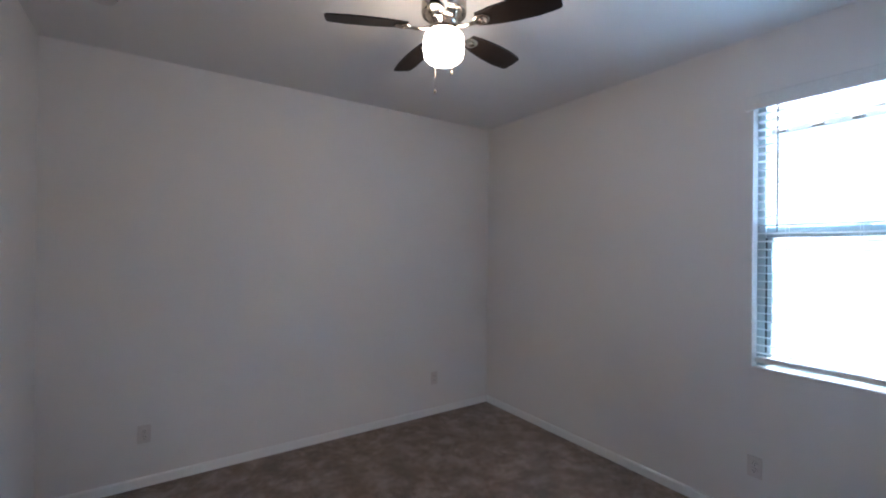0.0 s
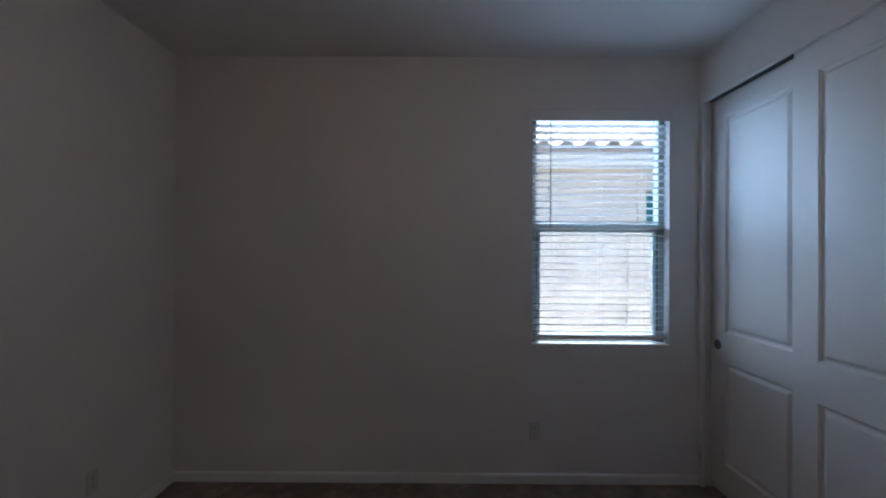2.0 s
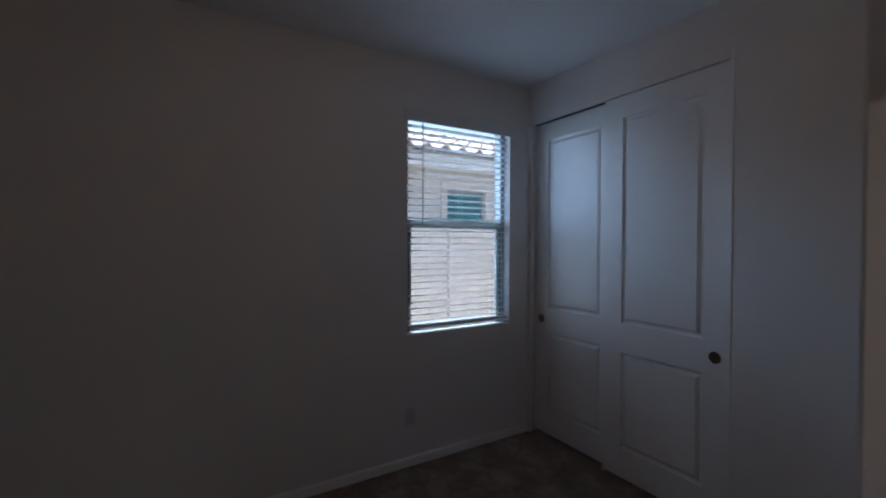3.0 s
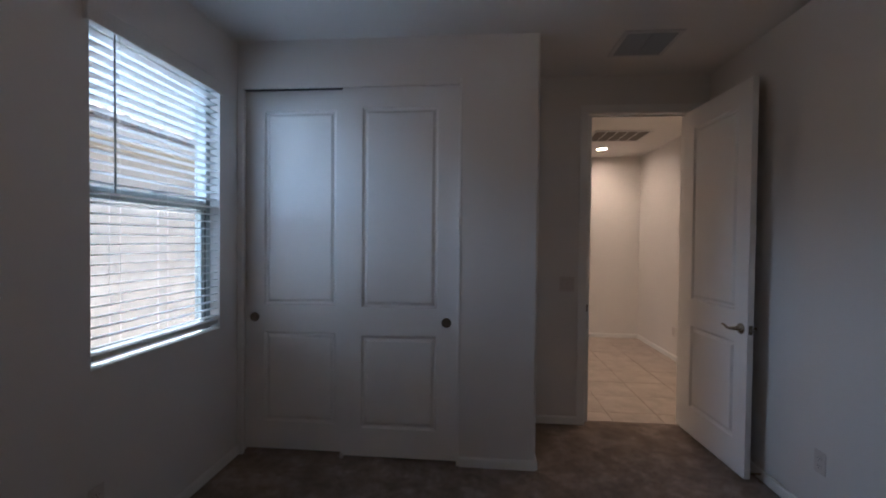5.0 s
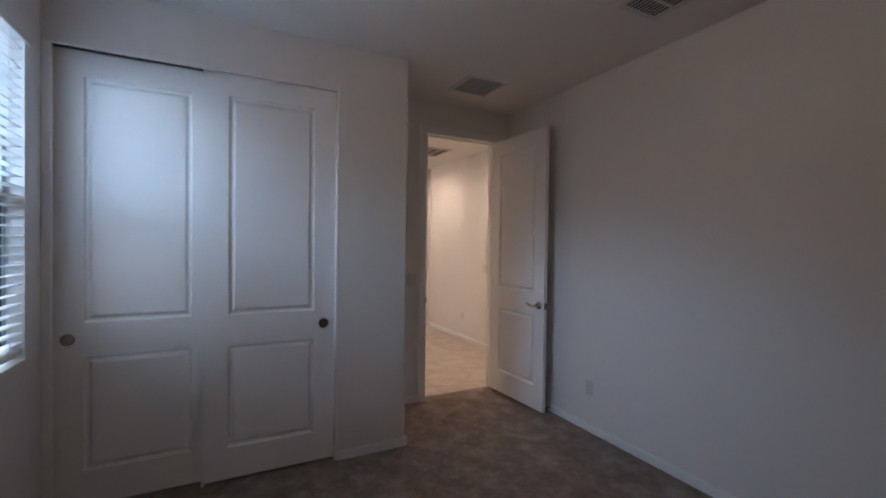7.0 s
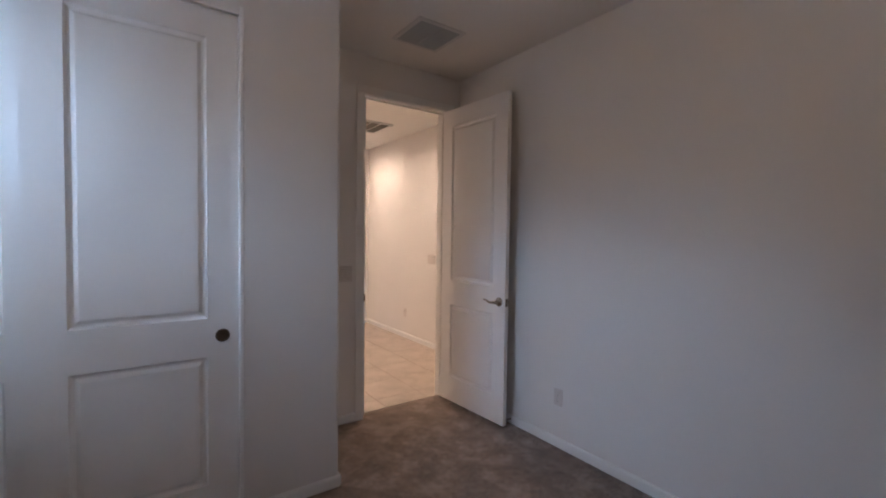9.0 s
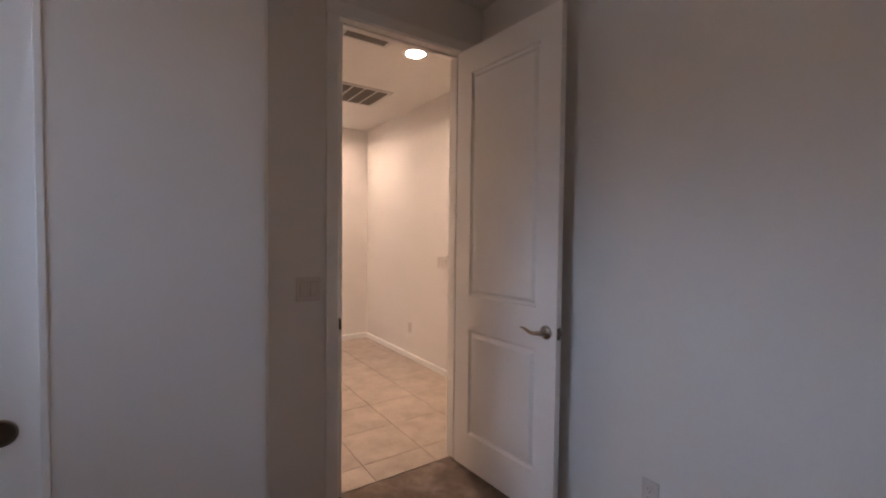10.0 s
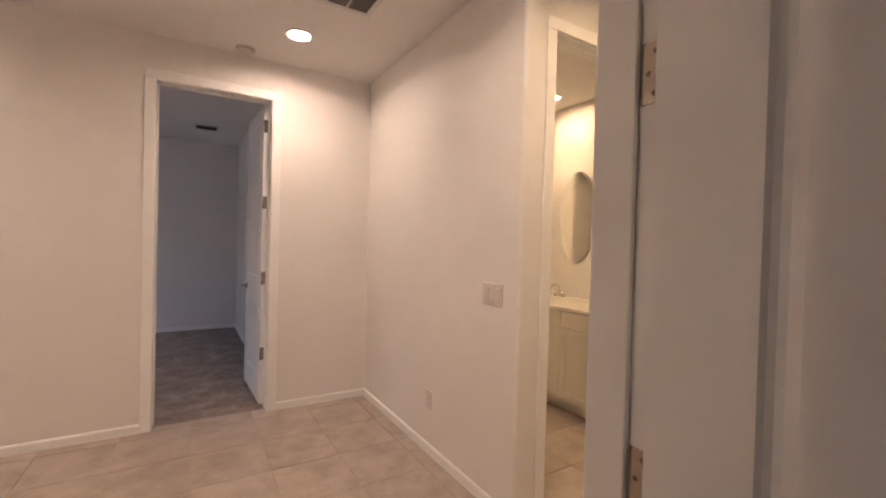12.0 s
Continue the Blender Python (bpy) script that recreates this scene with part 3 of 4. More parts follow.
part("sash_rail", box(2.048, 2.078, y0 + 0.068, y1 - 0.068, z0 + 0.03, z0 + 0.06, 0.003), VINYL, window)
# Thin near-black strips down both sides of the lower sash.
for a, b in ((y0 + 0.0405, y0 + 0.046), (y1 - 0.046, y1 - 0.0405)):
    part("sash_strip", box(2.037, 2.047, a, b, z0 + 0.035, 1.612), SLOT, window, "dark strip beside the sash")
part("sash_lock", box(2.03, 2.05, 0.60, 0.66, 1.672, 1.685, 0.004), VINYL, window)
for za, zb, xx in ((1.672, z1 - 0.02, 2.092), (z0 + 0.06, 1.615, 2.064)):
    p = part("pane", slab("x", xx - 0.002, xx + 0.002, y0 + 0.04, y1 - 0.04, za, zb), GLASS, window, "clear glass pane")
    p.visible_shadow = False
part("insect_screen", slab("x", 2.113, 2.1134, y0 + 0.01, y1 - 0.01, z0 + 0.01, 1.64, []), SCREEN, window, "fine pale insect screen")
for a, b, c, d in ((y0 + 0.002, y0 + 0.016, z0 + 0.003, 1.65), (y1 - 0.016, y1 - 0.002, z0 + 0.003, 1.65), (y0 + 0.016, y1 - 0.016, z0 + 0.003, z0 + 0.017),
                   (y0 + 0.016, y1 - 0.016, 1.636, 1.65)):
    part("screen_frame", box(2.1105, 2.118, a, b, c, d, 0.002), VINYL, window)
structure("window_sill", box(XE - 0.006, 2.034, y0 + 0.001, y1 - 0.001, z0 + 0.0005, z0 + 0.008, 0.003), TRIM, "white painted window sill", "window sill")
# Unseen opening, guessed so that daylight reaches the second bedroom.
win2 = empty("window_2", pose(0, 0, 0), "unseen window added to let daylight into the second bedroom", "window", "", "structure")
part("window_frame", slab("x", 2.05, 2.1, -6.7, -4.9, 0.9, 2.36, [(-6.64, -5.83, 0.96, 2.30), (-5.77, -4.96, 0.96, 2.30)]), VINYL, win2)

blinds = empty("window_blinds", pose(2.0, (y0 + y1) / 2, 0.93), "white two-inch horizontal blinds, lowered, slats open", "blinds")
by0, by1 = y0 + 0.012 - (y0 + y1) / 2, y1 - 0.012 - (y0 + y1) / 2
PITCH, NSL = 0.0445, 32


def slat_mesh():
    """One slat: shallow arch across its width, 3 mm thick."""
    bm = bmesh.new()
    cols = []
    for side in (1, -1):
        for k in range(5):
            u = -0.025 + 0.0125 * k
            z = 0.0018 * (1 - (u / 0.025) ** 2) + side * 0.0013
            cols.append((u, z))
    order = cols[:5] + cols[5:][::-1]
    tilt = radians(-4.5)
    rows = []
    for y in (by0, by1):
        rows.append([bm.verts.new((u * math.cos(tilt) - z * math.sin(tilt), y, u * math.sin(tilt) + z * math.cos(tilt))) for u, z in order])
    n = len(order)
    for i in range(n):
        j = (i + 1) % n
        bm.faces.new((rows[0][i], rows[0][j], rows[1][j], rows[1][i]))
    bm.faces.new(rows[0][::-1])
    bm.faces.new(rows[1])
    bmesh.ops.recalc_face_normals(bm, faces=bm.faces)
    me = bpy.data.meshes.new("slat")
    bm.to_mesh(me)
    bm.free()
    me.materials.append(BLIND)
    return me


SLAT = slat_mesh()
for i in range(NSL):
    s = new("slat", SLAT)
    s.parent = blinds
    s.matrix_basis = pose(0.0, 0.0, 0.038 + PITCH * i, 0, random.uniform(-0.5, 0.5), random.uniform(-0.05, 0.05))
part("bottom_rail", box(-0.026, 0.026, by0, by1, -0.012, 0.016, 0.005), BLIND, blinds)
part("head_rail", box(-0.027, 0.027, by0, by1, 1.435, 1.462, 0.003), BLIND, blinds)
part("valance", box(-0.058, -0.044, y0 - 0.006 - (y0 + y1) / 2, y1 + 0.035 - (y0 + y1) / 2, 1.392, 1.472, 0.005), VALANCE, blinds, "white valance board across the blind head")
part("valance_return", box(-0.046, -0.031, y1 + 0.018 - (y0 + y1) / 2, y1 + 0.033 - (y0 + y1) / 2, 1.392, 1.472, 0.004), VALANCE, blinds)
for cy in (-0.29, 0.0, 0.29):
    for cx in (-0.0265, 0.0265):
        part("ladder_cord", add_tube(bmesh.new(), (cx, cy, 0.012), (cx, cy, 1.436), 0.0009, n=6), CORD, blinds)
part("tilt_wand", add_tube(bmesh.new(), (-0.036, 0.955 - (y0 + y1) / 2, 0.71), (-0.034, 0.955 - (y0 + y1) / 2, 1.43), 0.0042, n=8), WAND, blinds, "clear grey tilt wand")

# ---- ceiling fan ----
fan = empty("ceiling_fan", pose(0.29, 1.69, H), "five-blade dark ceiling fan, brushed metal, lit drum globe", "ceiling fan")
part("motor_housing", lathe([(0.0, 0.0), (0.085, 0.0), (0.088, -0.012), (0.102, -0.030), (0.104, -0.118), (0.101, -0.128), (0.094, -0.131), (0.090, -0.126), (0.080, -0.140), (0.064, -0.160), (0.0, -0.162)], 40),
     NICKEL, fan, "brushed nickel motor housing", True)
part("switch_cup", lathe([(0.0, -0.158), (0.060, -0.158), (0.064, -0.165), (0.060, -0.172), (0.055, -0.176), (0.055, -0.196), (0.060, -0.200), (0.062, -0.208), (0.056, -0.214), (0.0, -0.216)], 36), NICKEL, fan, "", True)
part("globe", lathe([(0.0, -0.210), (0.060, -0.211), (0.078, -0.216), (0.089, -0.228), (0.093, -0.245), (0.093, -0.302), (0.088, -0.324), (0.074, -0.340), (0.045, -0.349), (0.0, -0.352)], 40),
     GLOBE, fan, "lit white opal glass drum shade", True)


def blade_mesh():
    """A fan blade: narrow at the root, wide with clipped corners at the tip, pitched."""
    bm = bmesh.new()
    out = [(0.165, 0.038), (0.24, 0.053), (0.34, 0.063), (0.43, 0.064), (0.505, 0.056), (0.523, 0.051), (0.530, 0.043)]
    edge = [(r, w) for r, w in out] + [(0.533, 0.0)] + [(r, -w) for r, w in out[::-1]] + [(0.16, 0.0)]
    p = radians(-12)
    lay = []
    for t in (0.003, -0.003):
        lay.append([bm.verts.new((r, w * math.cos(p), w * math.sin(p) + t)) for r, w in edge])
    n = len(edge)
    bm.faces.new(lay[0])
    bm.faces.new(lay[1][::-1])
    for i in range(n):
        j = (i + 1) % n
        bm.faces.new((lay[0][i], lay[1][i], lay[1][j], lay[0][j]))
    return bm


for k in range(5):
    a = 11 + 72 * k
    b = part("blade", blade_mesh(), BLADE, fan, "dark walnut fan blade")
    b.matrix_basis = pose(0, 0, -0.187, 0, 0, a)
    bm = sweep([(0.050, 0, 0.000), (0.075, 0, -0.006), (0.100, 0, -0.014), (0.130, 0, -0.014), (0.160, 0, -0.011)],
               [(0.010, 0.008), (0.009, 0.007), (0.010, 0.006), (0.014, 0.005), (0.018, 0.004)], 12)
    add_lathe(bm, [(0.0, -0.0085), (0.016, -0.0085), (0.019, -0.0105), (0.028, -0.0125), (0.033, -0.0095), (0.034, -0.0055), (0.0, -0.0045)], 28,
              Matrix.Translation((0.186, 0, 0)) @ Matrix.Rotation(radians(-12), 4, "X") @ Matrix.Diagonal((1.15, 0.95, 1.0, 1.0)))
    for sy in (-0.012, 0.012):
        add_lathe(bm, [(0.0, -0.0135), (0.004, -0.013), (0.005, -0.008)], 10, Matrix.Translation((0.186, sy, 0)))
    part("blade_iron", bm, NICKEL, b, "brushed nickel blade bracket", True)
for (cx, cy), ln in (((-0.004, 0.064), 0.215), ((0.060, 0.018), 0.02)):
    bm = bmesh.new()
    add_tube(bm, (cx, cy, -0.325), (cx, cy, -0.355 - ln * 0.45), 0.0011, n=6)
    ch = part("pull_chain", bm, NICKEL, fan, "thin beaded pull chain")
    part("chain_fob", lathe([(0.0, 0.0), (0.004, -0.002), (0.0055, -0.010), (0.0035, -0.020), (0.0, -0.022)], 14, Matrix.Translation((cx, cy, -0.355 - ln * 0.45))), BRONZE, ch, "", True)

# ---- registers, grille, downlights, detectors ----


def register(x, y, wx, wy, z, n, label, along="x", bars=1, inner=DUCT, name="ceiling_vent", metal=METAL, tilt=38, half=0.0065):
    """A ceiling register: flange, flat sheet coloured dark for the shaded throat, slats that run along x or y, and
    cross bars.
    """
    root = empty(name, pose(x, y, z), label, "ceiling vent")
    f = 0.028
    part("flange", slab("z", -0.008, 0.0, -wx / 2, wx / 2, -wy / 2, wy / 2, [(-wx / 2 + f, wx / 2 - f, -wy / 2 + f, wy / 2 - f)]), METAL, root)
    part("throat_sheet", slab("z", -0.0012, 0.0, -wx / 2 + f, wx / 2 - f, -wy / 2 + f, wy / 2 - f, []), inner, root, "sheet behind the slats, dark for the duct's shade")
    lx, ly = wx / 2 - f, wy / 2 - f
    for i in range(n):
        s = (i + 0.5) / n * 2 - 1
        bm = box(-lx, lx, -half, half, -0.0008, 0.0008) if along == "x" else box(-half, half, -ly, ly, -0.0008, 0.0008)
        sl = part("slat", bm, metal, root)
        sl.matrix_basis = pose(0, s * ly, -0.0055, tilt, 0, 0) if along == "x" else pose(s * lx, 0, -0.0055, 0, tilt, 0)
    for i in range(bars):
        s = (i + 1) / (bars + 1) * 2 - 1
        bm = box(s * lx - 0.007, s * lx + 0.007, -ly, ly, -0.0105, -0.0012, 0.002) if along == "x" else box(-lx, lx, s * ly - 0.007, s * ly + 0.007, -0.0105, -0.0012, 0.002)
        part("cross_bar", bm, metal, root)
    return root


register(-0.868, 1.31, 0.31, 0.285, H, 10, "white ceiling supply register with angled slats", "y", 1, tilt=-30, half=0.0024)
register(-0.685, -0.185, 0.36, 0.36, H, 30, "pale grey square return register over the entry", "x", 1, FILTER, metal=VENTGREY)
# The next two registers have dark slats in place of shade on them.
register(-0.94, -1.44, 0.36, 0.17, H, 8, "pale hall ceiling supply register, slats coloured dark for shade", "x", 1, metal=FILTER)
register(-0.87, -6.56, 0.28, 0.25, H, 2, "small ceiling supply register of the second bedroom", "x", 1, SLOT, metal=SLOT)

grille = empty("return_grille", pose(-1.286, -2.625, H), "white return air grille with grey filter in five bays", "return grille")
gx, gy, gf = 0.333, 0.26, 0.03
part("flange", slab("z", -0.012, 0.0, -gx, gx, -gy, gy, [(-gx + gf, gx - gf, -gy + gf, gy - gf)]), METAL, grille)
part("filter", slab("z", -0.002, 0.0, -gx + gf, gx - gf, -gy + gf, gy - gf, []), FILTER, grille, "grey pleated filter behind the grille")
for i in range(4):
    s = -gx + gf + (2 * gx - 2 * gf) * (i + 1) / 5
    part("bar", box(s - 0.006, s + 0.006, -gy + gf, gy - gf, -0.012, -0.002, 0.002), METAL, grille)
for i in range(44):
    s = -gy + gf + (2 * gy - 2 * gf) * (i + 0.5) / 44
    sl = part("slat", box(-gx + gf, gx - gf, -0.004, 0.004, -0.0006, 0.0006), FILTER, grille)
    sl.matrix_basis = pose(0, s, -0.006, 40, 0, 0)
for cx in (-gx + 0.012, gx - 0.012):
    part("latch", box(cx - 0.006, cx + 0.006, gy - 0.05, gy - 0.035, -0.015, -0.011, 0.002), NICKEL, grille)


def downlight(x, y, material, label):
    root = empty("recessed_downlight", pose(x, y, H), label, "downlight", "recessed downlights")
    part("trim_ring", lathe([(0.096, 0.0), (0.095, -0.004), (0.080, -0.005), (0.072, -0.002), (0.070, 0.004), (0.067, 0.026)], 36), METAL, root, "white trim ring", True)
    part("lens", lathe([(0.0, 0.019), (0.055, 0.0195), (0.067, 0.021), (0.067, 0.026), (0.0, 0.026)], 36), material, root, "lit diffuser lens")


# The eastern pair is unseen, added to even out the hall light.
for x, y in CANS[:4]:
    downlight(x, y, CAN, "lit warm recessed hall downlight, eastern pair unseen and added")
downlight(*CANS[4], CAN_BATH, "lit yellowish recessed downlight over the vanity")
# The next two cans are unseen, added to brighten doorway, floor and vanity.
downlight(*CANS[5], CAN_BATH, "added unseen yellowish fill light before the bathroom door")
downlight(*CANS[6], CAN_BATH, "added unseen yellowish fill light in the bathroom ceiling")


def detector(x, y):
    root = empty("smoke_detector", pose(x, y, H), "round white smoke detector on the ceiling", "smoke detector", "smoke detectors")
    part("base", lathe([(0.0, 0.0), (0.068, 0.0), (0.068, -0.010), (0.0, -0.010)], 32), PLATE, root, "", True)
    part("cover", lathe([(0.060, -0.010), (0.060, -0.022), (0.055, -0.030), (0.035, -0.036), (0.0, -0.037)], 32), PLATE, root, "", True)
    part("vent_ring", lathe([(0.0605, -0.013), (0.0620, -0.016), (0.0605, -0.019)], 32), GAPLINE, root)


detector(-1.025, -3.81)
detector(-1.03, 2.66)

# ---- outlets and switches ----


def turn_to(x, y, z, facing):
    """The pose of a wall plate whose front looks along facing: N, S, E or W."""
    return pose(x, y, z, 0, 0, {"S": 0, "E": 90, "N": 180, "W": 270}[facing])


def outlet(x, y, z, facing):
    root = empty("wall_outlet", turn_to(x, y, z, facing), "white duplex outlet with cover plate", "outlet", "wall outlets")
    part("cover_plate", box(-0.0355, 0.0355, -0.0055, 0.0, -0.058, 0.058, 0.0022), PLATE, root)
    for s in (-0.0195, 0.0195):
        f = part("socket", lathe([(0.0, 0.0), (0.0168, 0.0), (0.0168, 0.0025), (0.0155, 0.0035), (0.0, 0.0035)], 24,
                                 Matrix.Translation((0, -0.0055, s)) @ Matrix.Rotation(math.pi / 2, 4, "X")), PLATE, root)
        for a, h in ((-0.0063, 0.0085), (0.0063, 0.0068)):
            part("slot", box(a - 0.0011, a + 0.0011, -0.0094, -0.0088, s + 0.003 - h / 2, s + 0.003 + h / 2), SLOT, f)
        part("ground_hole", lathe([(0.0, 0.0), (0.0026, 0.0), (0.0, 0.0005)], 10, Matrix.Translation((0, -0.009, s - 0.0085)) @ Matrix.Rotation(math.pi / 2, 4, "X")), SLOT, f)
    part("screw", lathe([(0.0, 0.0), (0.0032, 0.0), (0.0025, 0.0012), (0.0, 0.0012)], 12, Matrix.Translation((0, -0.0055, 0)) @ Matrix.Rotation(math.pi / 2, 4, "X")), PLATE, root)


def switch(x, y, z, facing, gangs, label):
    root = empty("light_switch", turn_to(x, y, z, facing), label, "light switch")
    w = 0.0355 + 0.023 * (gangs - 1)
    part("cover_plate", box(-w, w, -0.006, 0.0, -0.058, 0.058, 0.0028), PLATE, root)
    for g in range(gangs):
        c = (g - (gangs - 1) / 2) * 0.046
        part("bezel", slab("y", -0.0064, -0.006, c - 0.0172, c + 0.0172, -0.0345, 0.0345, [(c - 0.0163, c + 0.0163, -0.0336, 0.0336)]), GAPLINE, root)
        bm = box(c - 0.0157, c + 0.0157, -0.010, -0.0055, -0.033, 0.033, 0.0015)
        for v in bm.verts:
            if v.co.y < -0.008:
                v.co.y += 0.0035 * (v.co.z / 0.033) * (1 if g % 2 else -1) * 0.5
        part("rocker", bm, PLATE, root)
        for sz in (-0.048, 0.048):
            part("screw", lathe([(0.0, 0.0), (0.0032, 0.0), (0.0025, 0.0012), (0.0, 0.0012)], 12, Matrix.Translation((c, -0.006, sz)) @ Matrix.Rotation(math.pi / 2, 4, "X")), PLATE, root)


outlet(XE, 1.05, 0.335, "W")
outlet(1.341, YN, 0.335, "S")
outlet(-0.86, YN, 0.335, "S")
outlet(XW, 0.40, 0.335, "E")
outlet(HX, -2.765, 0.345, "E")
switch(-0.325, YD, 1.112, "N", 2, "white two-gang rocker switch beside the doorway")
switch(HX, -2.135, 1.104, "E", 3, "white three-gang rocker switch on the hall wall")
stop = empty("door_stop", pose(XW + 0.013, -0.03, 0.035), "small metal spring door stop on the baseboard", "door stop")
part("spring", add_tube(bmesh.new(), (0, 0, 0), (0.058, 0, 0), 0.006, 0.005, 12), NICKEL, stop, "", True)
part("tip", add_tube(bmesh.new(), (0.058, 0, 0), (0.070, 0, 0), 0.008, 0.007, 12), SLOT, stop, "dark rubber tip", True)

# ---- bathroom ----
vanity = empty("bathroom_vanity", pose(-3.9, -3.0, 0.0), "pale painted vanity cabinet with shaker doors", "vanity")
part("carcass", box(0.0, 0.565, -0.85, 0.85, 0.11, 0.835, 0.002), CABINET, vanity)
part("toe_kick", box(0.0, 0.49, -0.84, 0.84, 0.0, 0.11), CABINET, vanity, "recessed toe kick")


def shaker(y0_, y1_, za, zb, handle):
    bm = slab("x", 0.566, 0.584, y0_, y1_, za, zb, [])
    d = part("cabinet_door", bm, CABINET, vanity)
    if zb - za > 0.3:
        rail = slab("x", 0.5842, 0.590, y0_, y1_, za, zb, [(y0_ + 0.055, y1_ - 0.055, za + 0.055, zb - 0.055)])
        part("door_frame", rail, CABINET, d)
    if handle is not None:
        part("handle", add_tube(bmesh.new(), (0.606, handle, zb - 0.19), (0.606, handle, zb - 0.03), 0.005, n=10), NICKEL, d, "brushed bar handle", True)


for a, b, hd in ((-0.845, -0.335, -0.365), (-0.325, 0.136, -0.295), (0.144, 0.481, 0.448), (0.489, 0.845, 0.522)):
    bm = slab("x", 0.566, 0.586, a, b, 0.705, 0.828, [])
    part("drawer_front", bm, CABINET, vanity)
    shaker(a, b, 0.118, 0.695, hd)
vtop = tagged(finish(box(XB, -3.305, -3.93, -2.06, 0.836, 0.868, 0.006), "vanity_countertop", COUNTER), "cream cultured marble vanity top", "countertop")
faucet = empty("basin_faucet", pose(-3.78, -3.33, 0.868), "chrome two-handle basin faucet", "faucet")
part("base_plate", box(-0.025, 0.025, -0.08, 0.08, 0.0, 0.012, 0.005), CHROME, faucet)
part("spout", sweep([(0, 0, 0.01), (0.0, 0, 0.075), (0.02, 0, 0.115), (0.06, 0, 0.125), (0.10, 0, 0.10), (0.115, 0, 0.085)], [0.014, 0.012, 0.011, 0.010, 0.010, 0.010], 12), CHROME, faucet, "", True)
for s in (-0.055, 0.055):
    part("handle", lathe([(0.0, 0.0), (0.014, 0.0), (0.011, 0.02), (0.016, 0.035), (0.010, 0.05), (0.0, 0.052)], 18, Matrix.Translation((0, s, 0.01))), CHROME, faucet, "", True)
mir = empty("oval_mirror", pose(XB, -3.225, 1.64), "oval frameless wall mirror over the vanity", "mirror")
bm = bmesh.new()
add_lathe(bm, [(0.0, 0.010), (0.955, 0.010), (1.0, 0.006), (1.0, 0.0), (0.0, 0.0)], 56, Matrix.Rotation(math.pi / 2, 4, "Y"))
for v in bm.verts:
    v.co = Vector((v.co.x, v.co.y * 0.225, v.co.z * 0.44))
part("mirror_glass", bm, MIRROR, mir, "plain oval mirror glass")

# ---- outside: ground, neighbour's house, block fence ----
g = bmesh.new()
gv = {}
xs_ = [-400, -60, -12, 1, 3, 6, 14, 60, 400]
for i, x in enumerate(xs_):
    for j, y in enumerate(xs_):
        gv[i, j] = g.verts.new((x, y, -0.28))
for i in range(len(xs_) - 1):
    for j in range(len(xs_) - 1):
        g.faces.new((gv[i, j], gv[i + 1, j], gv[i + 1, j + 1], gv[i, j + 1]))
structure("ground", g, GRAVEL, "pale decomposed granite yard running to the horizon", "ground")

NX = 5.0
house = empty("neighbor_house", pose(NX, 0, -0.28), "pale stucco house with barrel tile roof", "house")
NWIN = (-1.80, -1.08, 1.5, 2.60)
part("wall", slab("x", 0.0, 0.2, -14, 9, 0.0, 3.05, [NWIN]), STUCCO, house, "pale stucco wall")
part("end_wall", slab("y", 8.8, 9.0, 0.2, 9, 0.0, 3.05, []), STUCCO, house)
part("end_wall", slab("y", -14, -13.8, 0.2, 9, 0.0, 3.05, []), STUCCO, house)
part("soffit", slab("z", 2.84, 2.86, -0.5, 0.0, -14.3, 9.3, []), SOFFIT, house, "cream boxed eave")
part("fascia", box(-0.54, -0.5, -14.3, 9.3, 2.83, 3.03, 0.004), FASCIA, house, "pale fascia board")
w = NWIN
nwin = part("window", slab("x", 0.03, 0.09, w[0], w[1], w[2], w[3], [(w[0] + 0.04, w[1] - 0.04, w[2] + 0.04, 2.03), (w[0] + 0.04, w[1] - 0.04, 2.08, w[3] - 0.04)]), VINYL, house)
# Teal base colour mixes the glass tint with a painted sky reflection.
NGLASS = principled("neighbor_glass", (0.05, 0.20, 0.23), 0.06)[0]
part("pane", slab("x", 0.055, 0.06, w[0] + 0.04, w[1] - 0.04, w[2] + 0.04, 2.03, []), NGLASS, nwin, "dark reflecting pane")
part("pane", slab("x", 0.055, 0.06, w[0] + 0.04, w[1] - 0.04, 2.08, w[3] - 0.04, []), NGLASS, nwin, "dark reflecting pane")
for a, b, c, d in ((w[0] - 0.11, w[1] + 0.11, w[3] + 0.002, w[3] + 0.13), (w[0] - 0.11, w[1] + 0.11, w[2] - 0.13, w[2] - 0.002),
                   (w[0] - 0.11, w[0] - 0.002, w[2], w[3]), (w[1] + 0.002, w[1] + 0.11, w[2], w[3])):
    part("trim", box(-0.045, 0.0, a, b, c, d, 0.008), STUCCO_TRIM, house, "raised stucco window trim")


SL = math.atan(0.333)
TP, TL = 0.285, 0.40


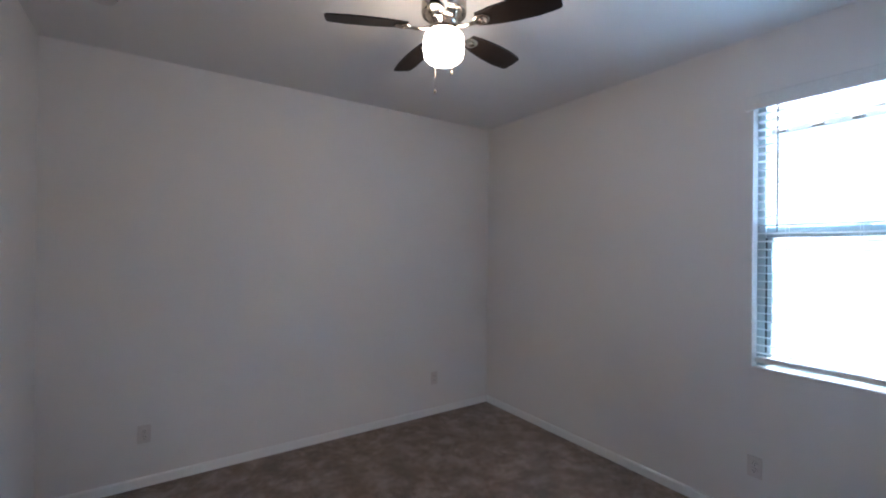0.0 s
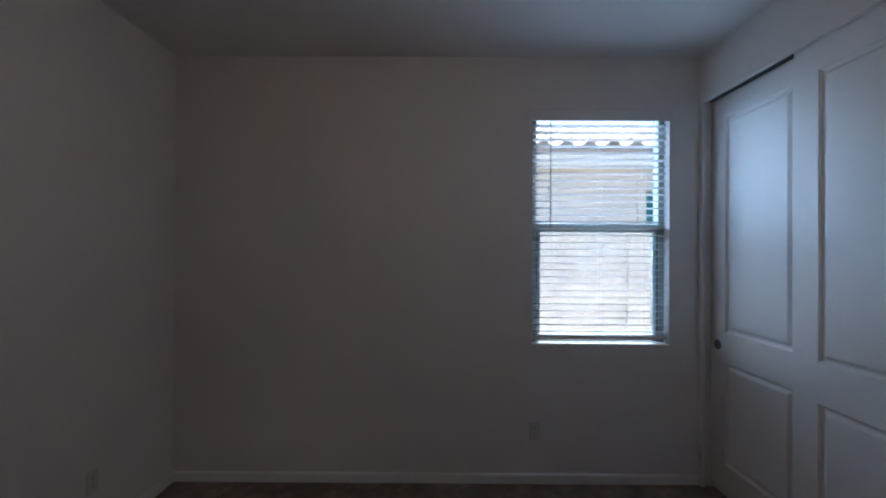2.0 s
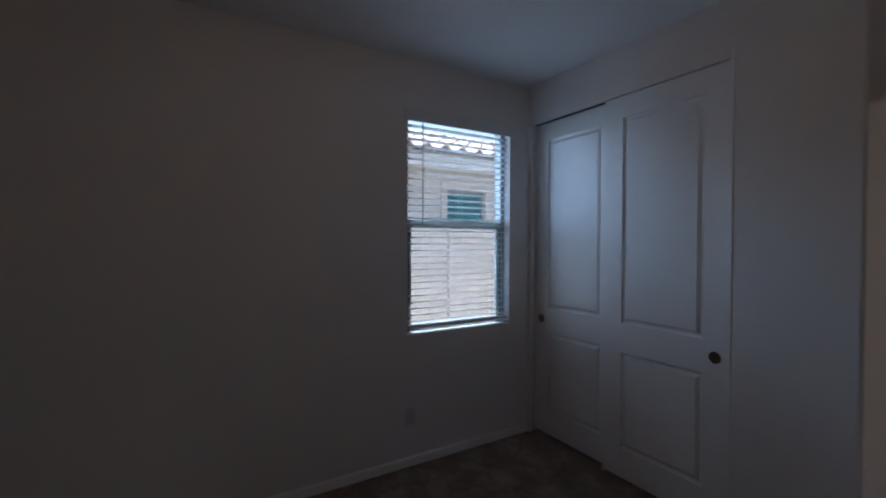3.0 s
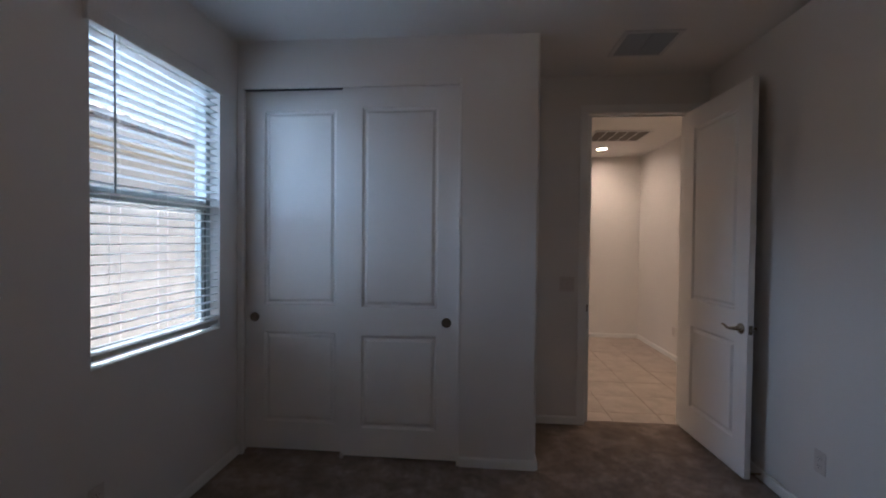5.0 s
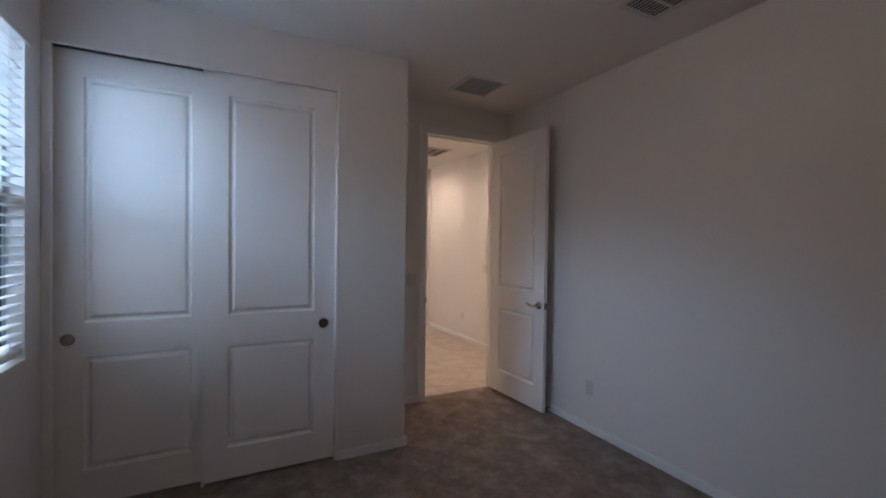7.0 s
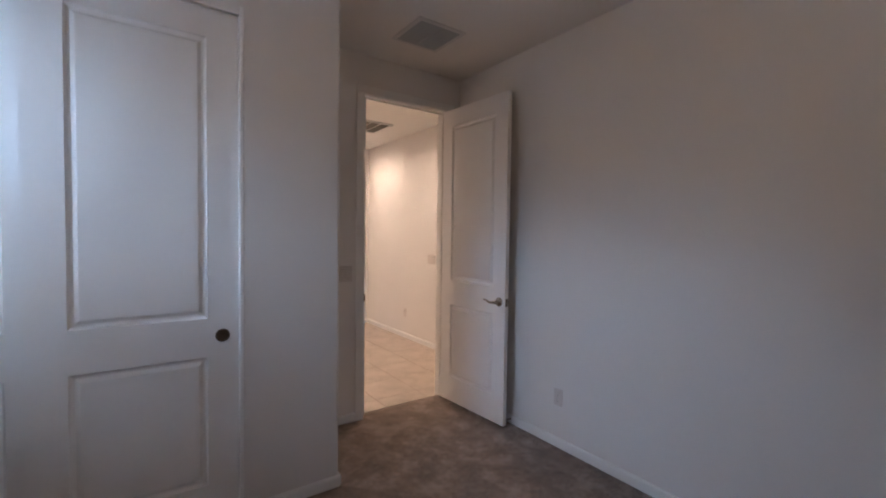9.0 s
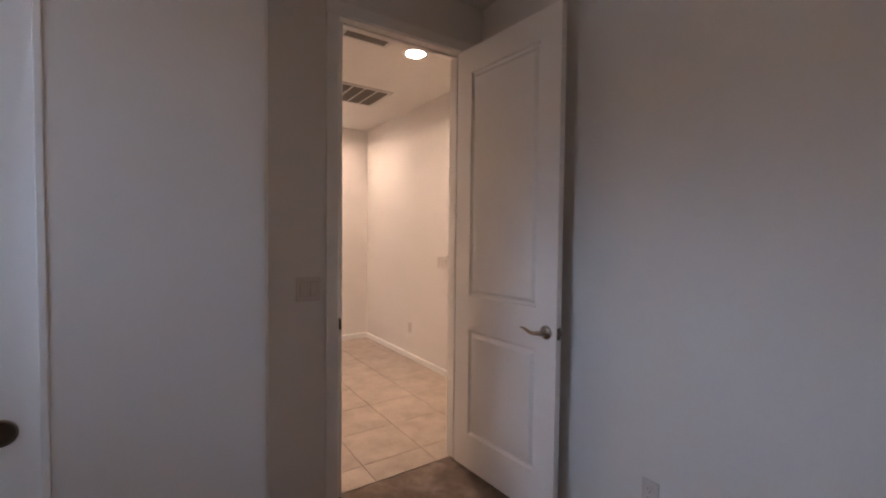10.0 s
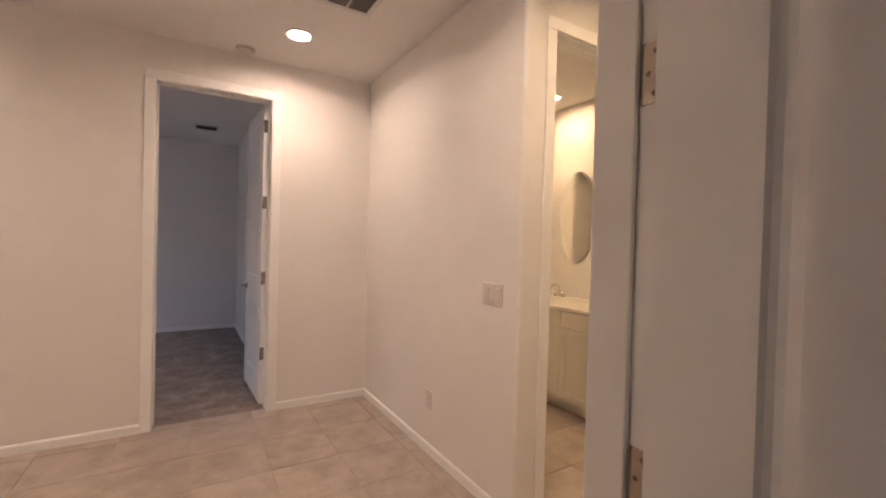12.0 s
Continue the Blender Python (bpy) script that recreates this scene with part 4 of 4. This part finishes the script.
def tile_verts(v0, u0, jx=0.0, jz=0.0):
    """One barrel tile on the slope: arched upper shell with a closed front lip."""
    out = []
    n = 8
    for u, lift in ((u0, 0.022), (u0 + TL + 0.05, 0.0)):
        for r in (0.0, -0.014):
            for k in range(n + 1):
                s = k / n
                h = 0.062 * math.sin(math.pi * min(1.0, s / 0.68)) if s < 0.68 else -0.012 * math.sin(math.pi * (s - 0.68) / 0.32)
                out.append((-0.58 + jx + (u * math.cos(SL)) - (h + lift + r) * math.sin(SL), v0 + s * TP, 3.045 + jz + u * math.sin(SL) + (h + lift + r) * math.cos(SL)))
    m = n + 1
    faces = []
    for k in range(n):
        faces += [(k, k + 1, 2 * m + k + 1, 2 * m + k), (m + k, 3 * m + k, 3 * m + k + 1, m + k + 1), (k, m + k, m + k + 1, k + 1), (2 * m + k, 2 * m + k + 1, 3 * m + k + 1, 3 * m + k)]
    faces += [(0, 2 * m, 3 * m, m), (n, m + n, 3 * m + n, 2 * m + n)]
    return out, faces


def tile_object(cells):
    vs, fs = [], []
    for v0, u0 in cells:
        a, b = tile_verts(v0, u0, random.uniform(-0.006, 0.006), random.uniform(-0.003, 0.003))
        fs += [tuple(i + len(vs) for i in f) for f in b]
        vs += a
    me = bpy.data.meshes.new("roof_tile")
    me.from_pydata(vs, [], fs)
    me.materials.append(ROOFTILE)
    return me


near, far = [], []
for c in range(11):
    for r in range(82):
        cell = (-14.2 + TP * r, TL * c)
        (near if c < 3 and -7.5 < cell[0] < 3.0 else far).append(cell)
roof = part("roof", slab("x", -0.56, 4.0, -14.3, 9.3, 3.0, 3.03, []), ROOFTILE, house, "brown barrel tile roof")
for v in roof.data.vertices:
    v.co.z += (v.co.x + 0.56) * 0.333 - 0.012
for cell in near:
    t = new("roof_tile", tile_object([cell]))
    t.parent = roof
t = tagged(new("roof_tile_field", tile_object(far)), "", "", "", "stuff")
t.parent = roof

vs, fs = [], []
for r in range(82):
    v0, n0 = -14.2 + TP * r, len(vs)
    for k in range(9):
        a = k / 8
        vs.append((-0.572, v0 + a * 0.68 * TP, 3.058 + 0.060 * math.sin(math.pi * a)))
    vs += [(-0.572, v0 + 0.68 * TP, 3.022), (-0.572, v0, 3.022)]
    fs.append(tuple(range(n0, n0 + 11)))
me = bpy.data.meshes.new("eave_closure")
me.from_pydata(vs, [], fs)
me.materials.append(CLOSURE)
o = tagged(new("eave_closure", me), "mortar closing the tile ends, darkened for shade")
o.parent = house

fence = empty("block_fence", pose(3.56, 0, -0.28), "pinkish grey concrete block fence with cap course", "fence")
part("core", box(0.0006, 0.1512, -14, 9, 0.0, 1.88), MORTAR, fence, "recessed mortar joints")
BLK = box(0.0, 0.152, -0.199, 0.199, 0.0005, 0.1975, 0.0008, seg=1)
bmesh.ops.recalc_face_normals(BLK, faces=BLK.faces)
blk = bpy.data.meshes.new("block")
BLK.to_mesh(blk)
BLK.free()
blk.materials.append(BLOCK)
rest_v, rest_f = [], []
for course in range(10):
    for k in range(58):
        y = -14 + 0.2 * (course % 2) + 0.4 * k + 0.2
        z = course * 0.198
        if -5.5 < y < 3.2 and course > 2:
            o = new("block", blk)
            o.parent = fence
            o.matrix_basis = pose(random.uniform(-0.0008, 0.0008), y, z)
        else:
            n = len(rest_v)
            rest_v += [v.co + Vector((0, y, z)) for v in blk.vertices]
            rest_f += [tuple(i + n for i in p.vertices) for p in blk.polygons]
me = bpy.data.meshes.new("block_field")
me.from_pydata(rest_v, [], rest_f)
me.materials.append(BLOCK)
o = tagged(new("block_field", me), "", "", "", "stuff")
o.parent = fence
pilaster = part("pilaster", box(-0.045, 0.20, -0.63, -0.22, 0.0, 1.915, 0.008), BLOCK, fence, "block pilaster")
part("pilaster_cap", box(-0.057, 0.212, -0.642, -0.208, 1.915, 1.966, 0.006), BLOCK, pilaster)


def cap_mesh(h):
    """A cap stone of height h."""
    bm = box(-0.012, 0.165, -0.198, 0.198, 0.0, h, 0.006, seg=1)
    bmesh.ops.recalc_face_normals(bm, faces=bm.faces)
    mesh = bpy.data.meshes.new("cap_block")
    bm.to_mesh(mesh)
    bm.free()
    mesh.materials.append(BLOCK)
    return mesh


LOW_CAP, HIGH_CAP = cap_mesh(0.05), cap_mesh(0.115)
for k in range(58):
    y = -13.93 + 0.4 * k
    o = new("cap_block", HIGH_CAP if y < -1.33 else LOW_CAP)      # the fence steps up a course part towards the street
    o.parent = fence
    o.matrix_basis = pose(0, y, 1.8815)

# ---- hall and bathroom floor tiles ----
floor = structure("floor_hall", slab("z", -0.03, -0.004, XB, XE, -4.0, -0.795, []), GROUT, "beige ceramic tile floor with thin grout joints", "floor")
TS, GAP = 0.405, 0.003
tb = box(0, TS - GAP, 0, TS - GAP, -0.004, 0.0015, 0.0012, seg=1)
bmesh.ops.recalc_face_normals(tb, faces=tb.faces)
full = bpy.data.meshes.new("tile")
tb.to_mesh(full)
tb.free()
full.materials.append(TILE)
for i in range(-7, 8):
    for j in range(-5, 5):
        x, y = -1.1275 + TS * i, -2.2025 + TS * j
        xa, xb_, ya, yb = max(x, XB), min(x + TS - GAP, XE), max(y, -4.0), min(y + TS - GAP, -0.797)
        if xb_ - xa < 0.02 or yb - ya < 0.02:
            continue
        if xb_ - xa > TS - GAP - 1e-4 and yb - ya > TS - GAP - 1e-4:
            t = new("tile", full)
        else:
            t = finish(box(xa - x, xb_ - x, ya - y, yb - y, -0.004, 0.0015, 0.0012, seg=1), "tile", TILE)
        t.parent = floor
        t.matrix_basis = pose(x, y, random.uniform(-0.0004, 0.0004))
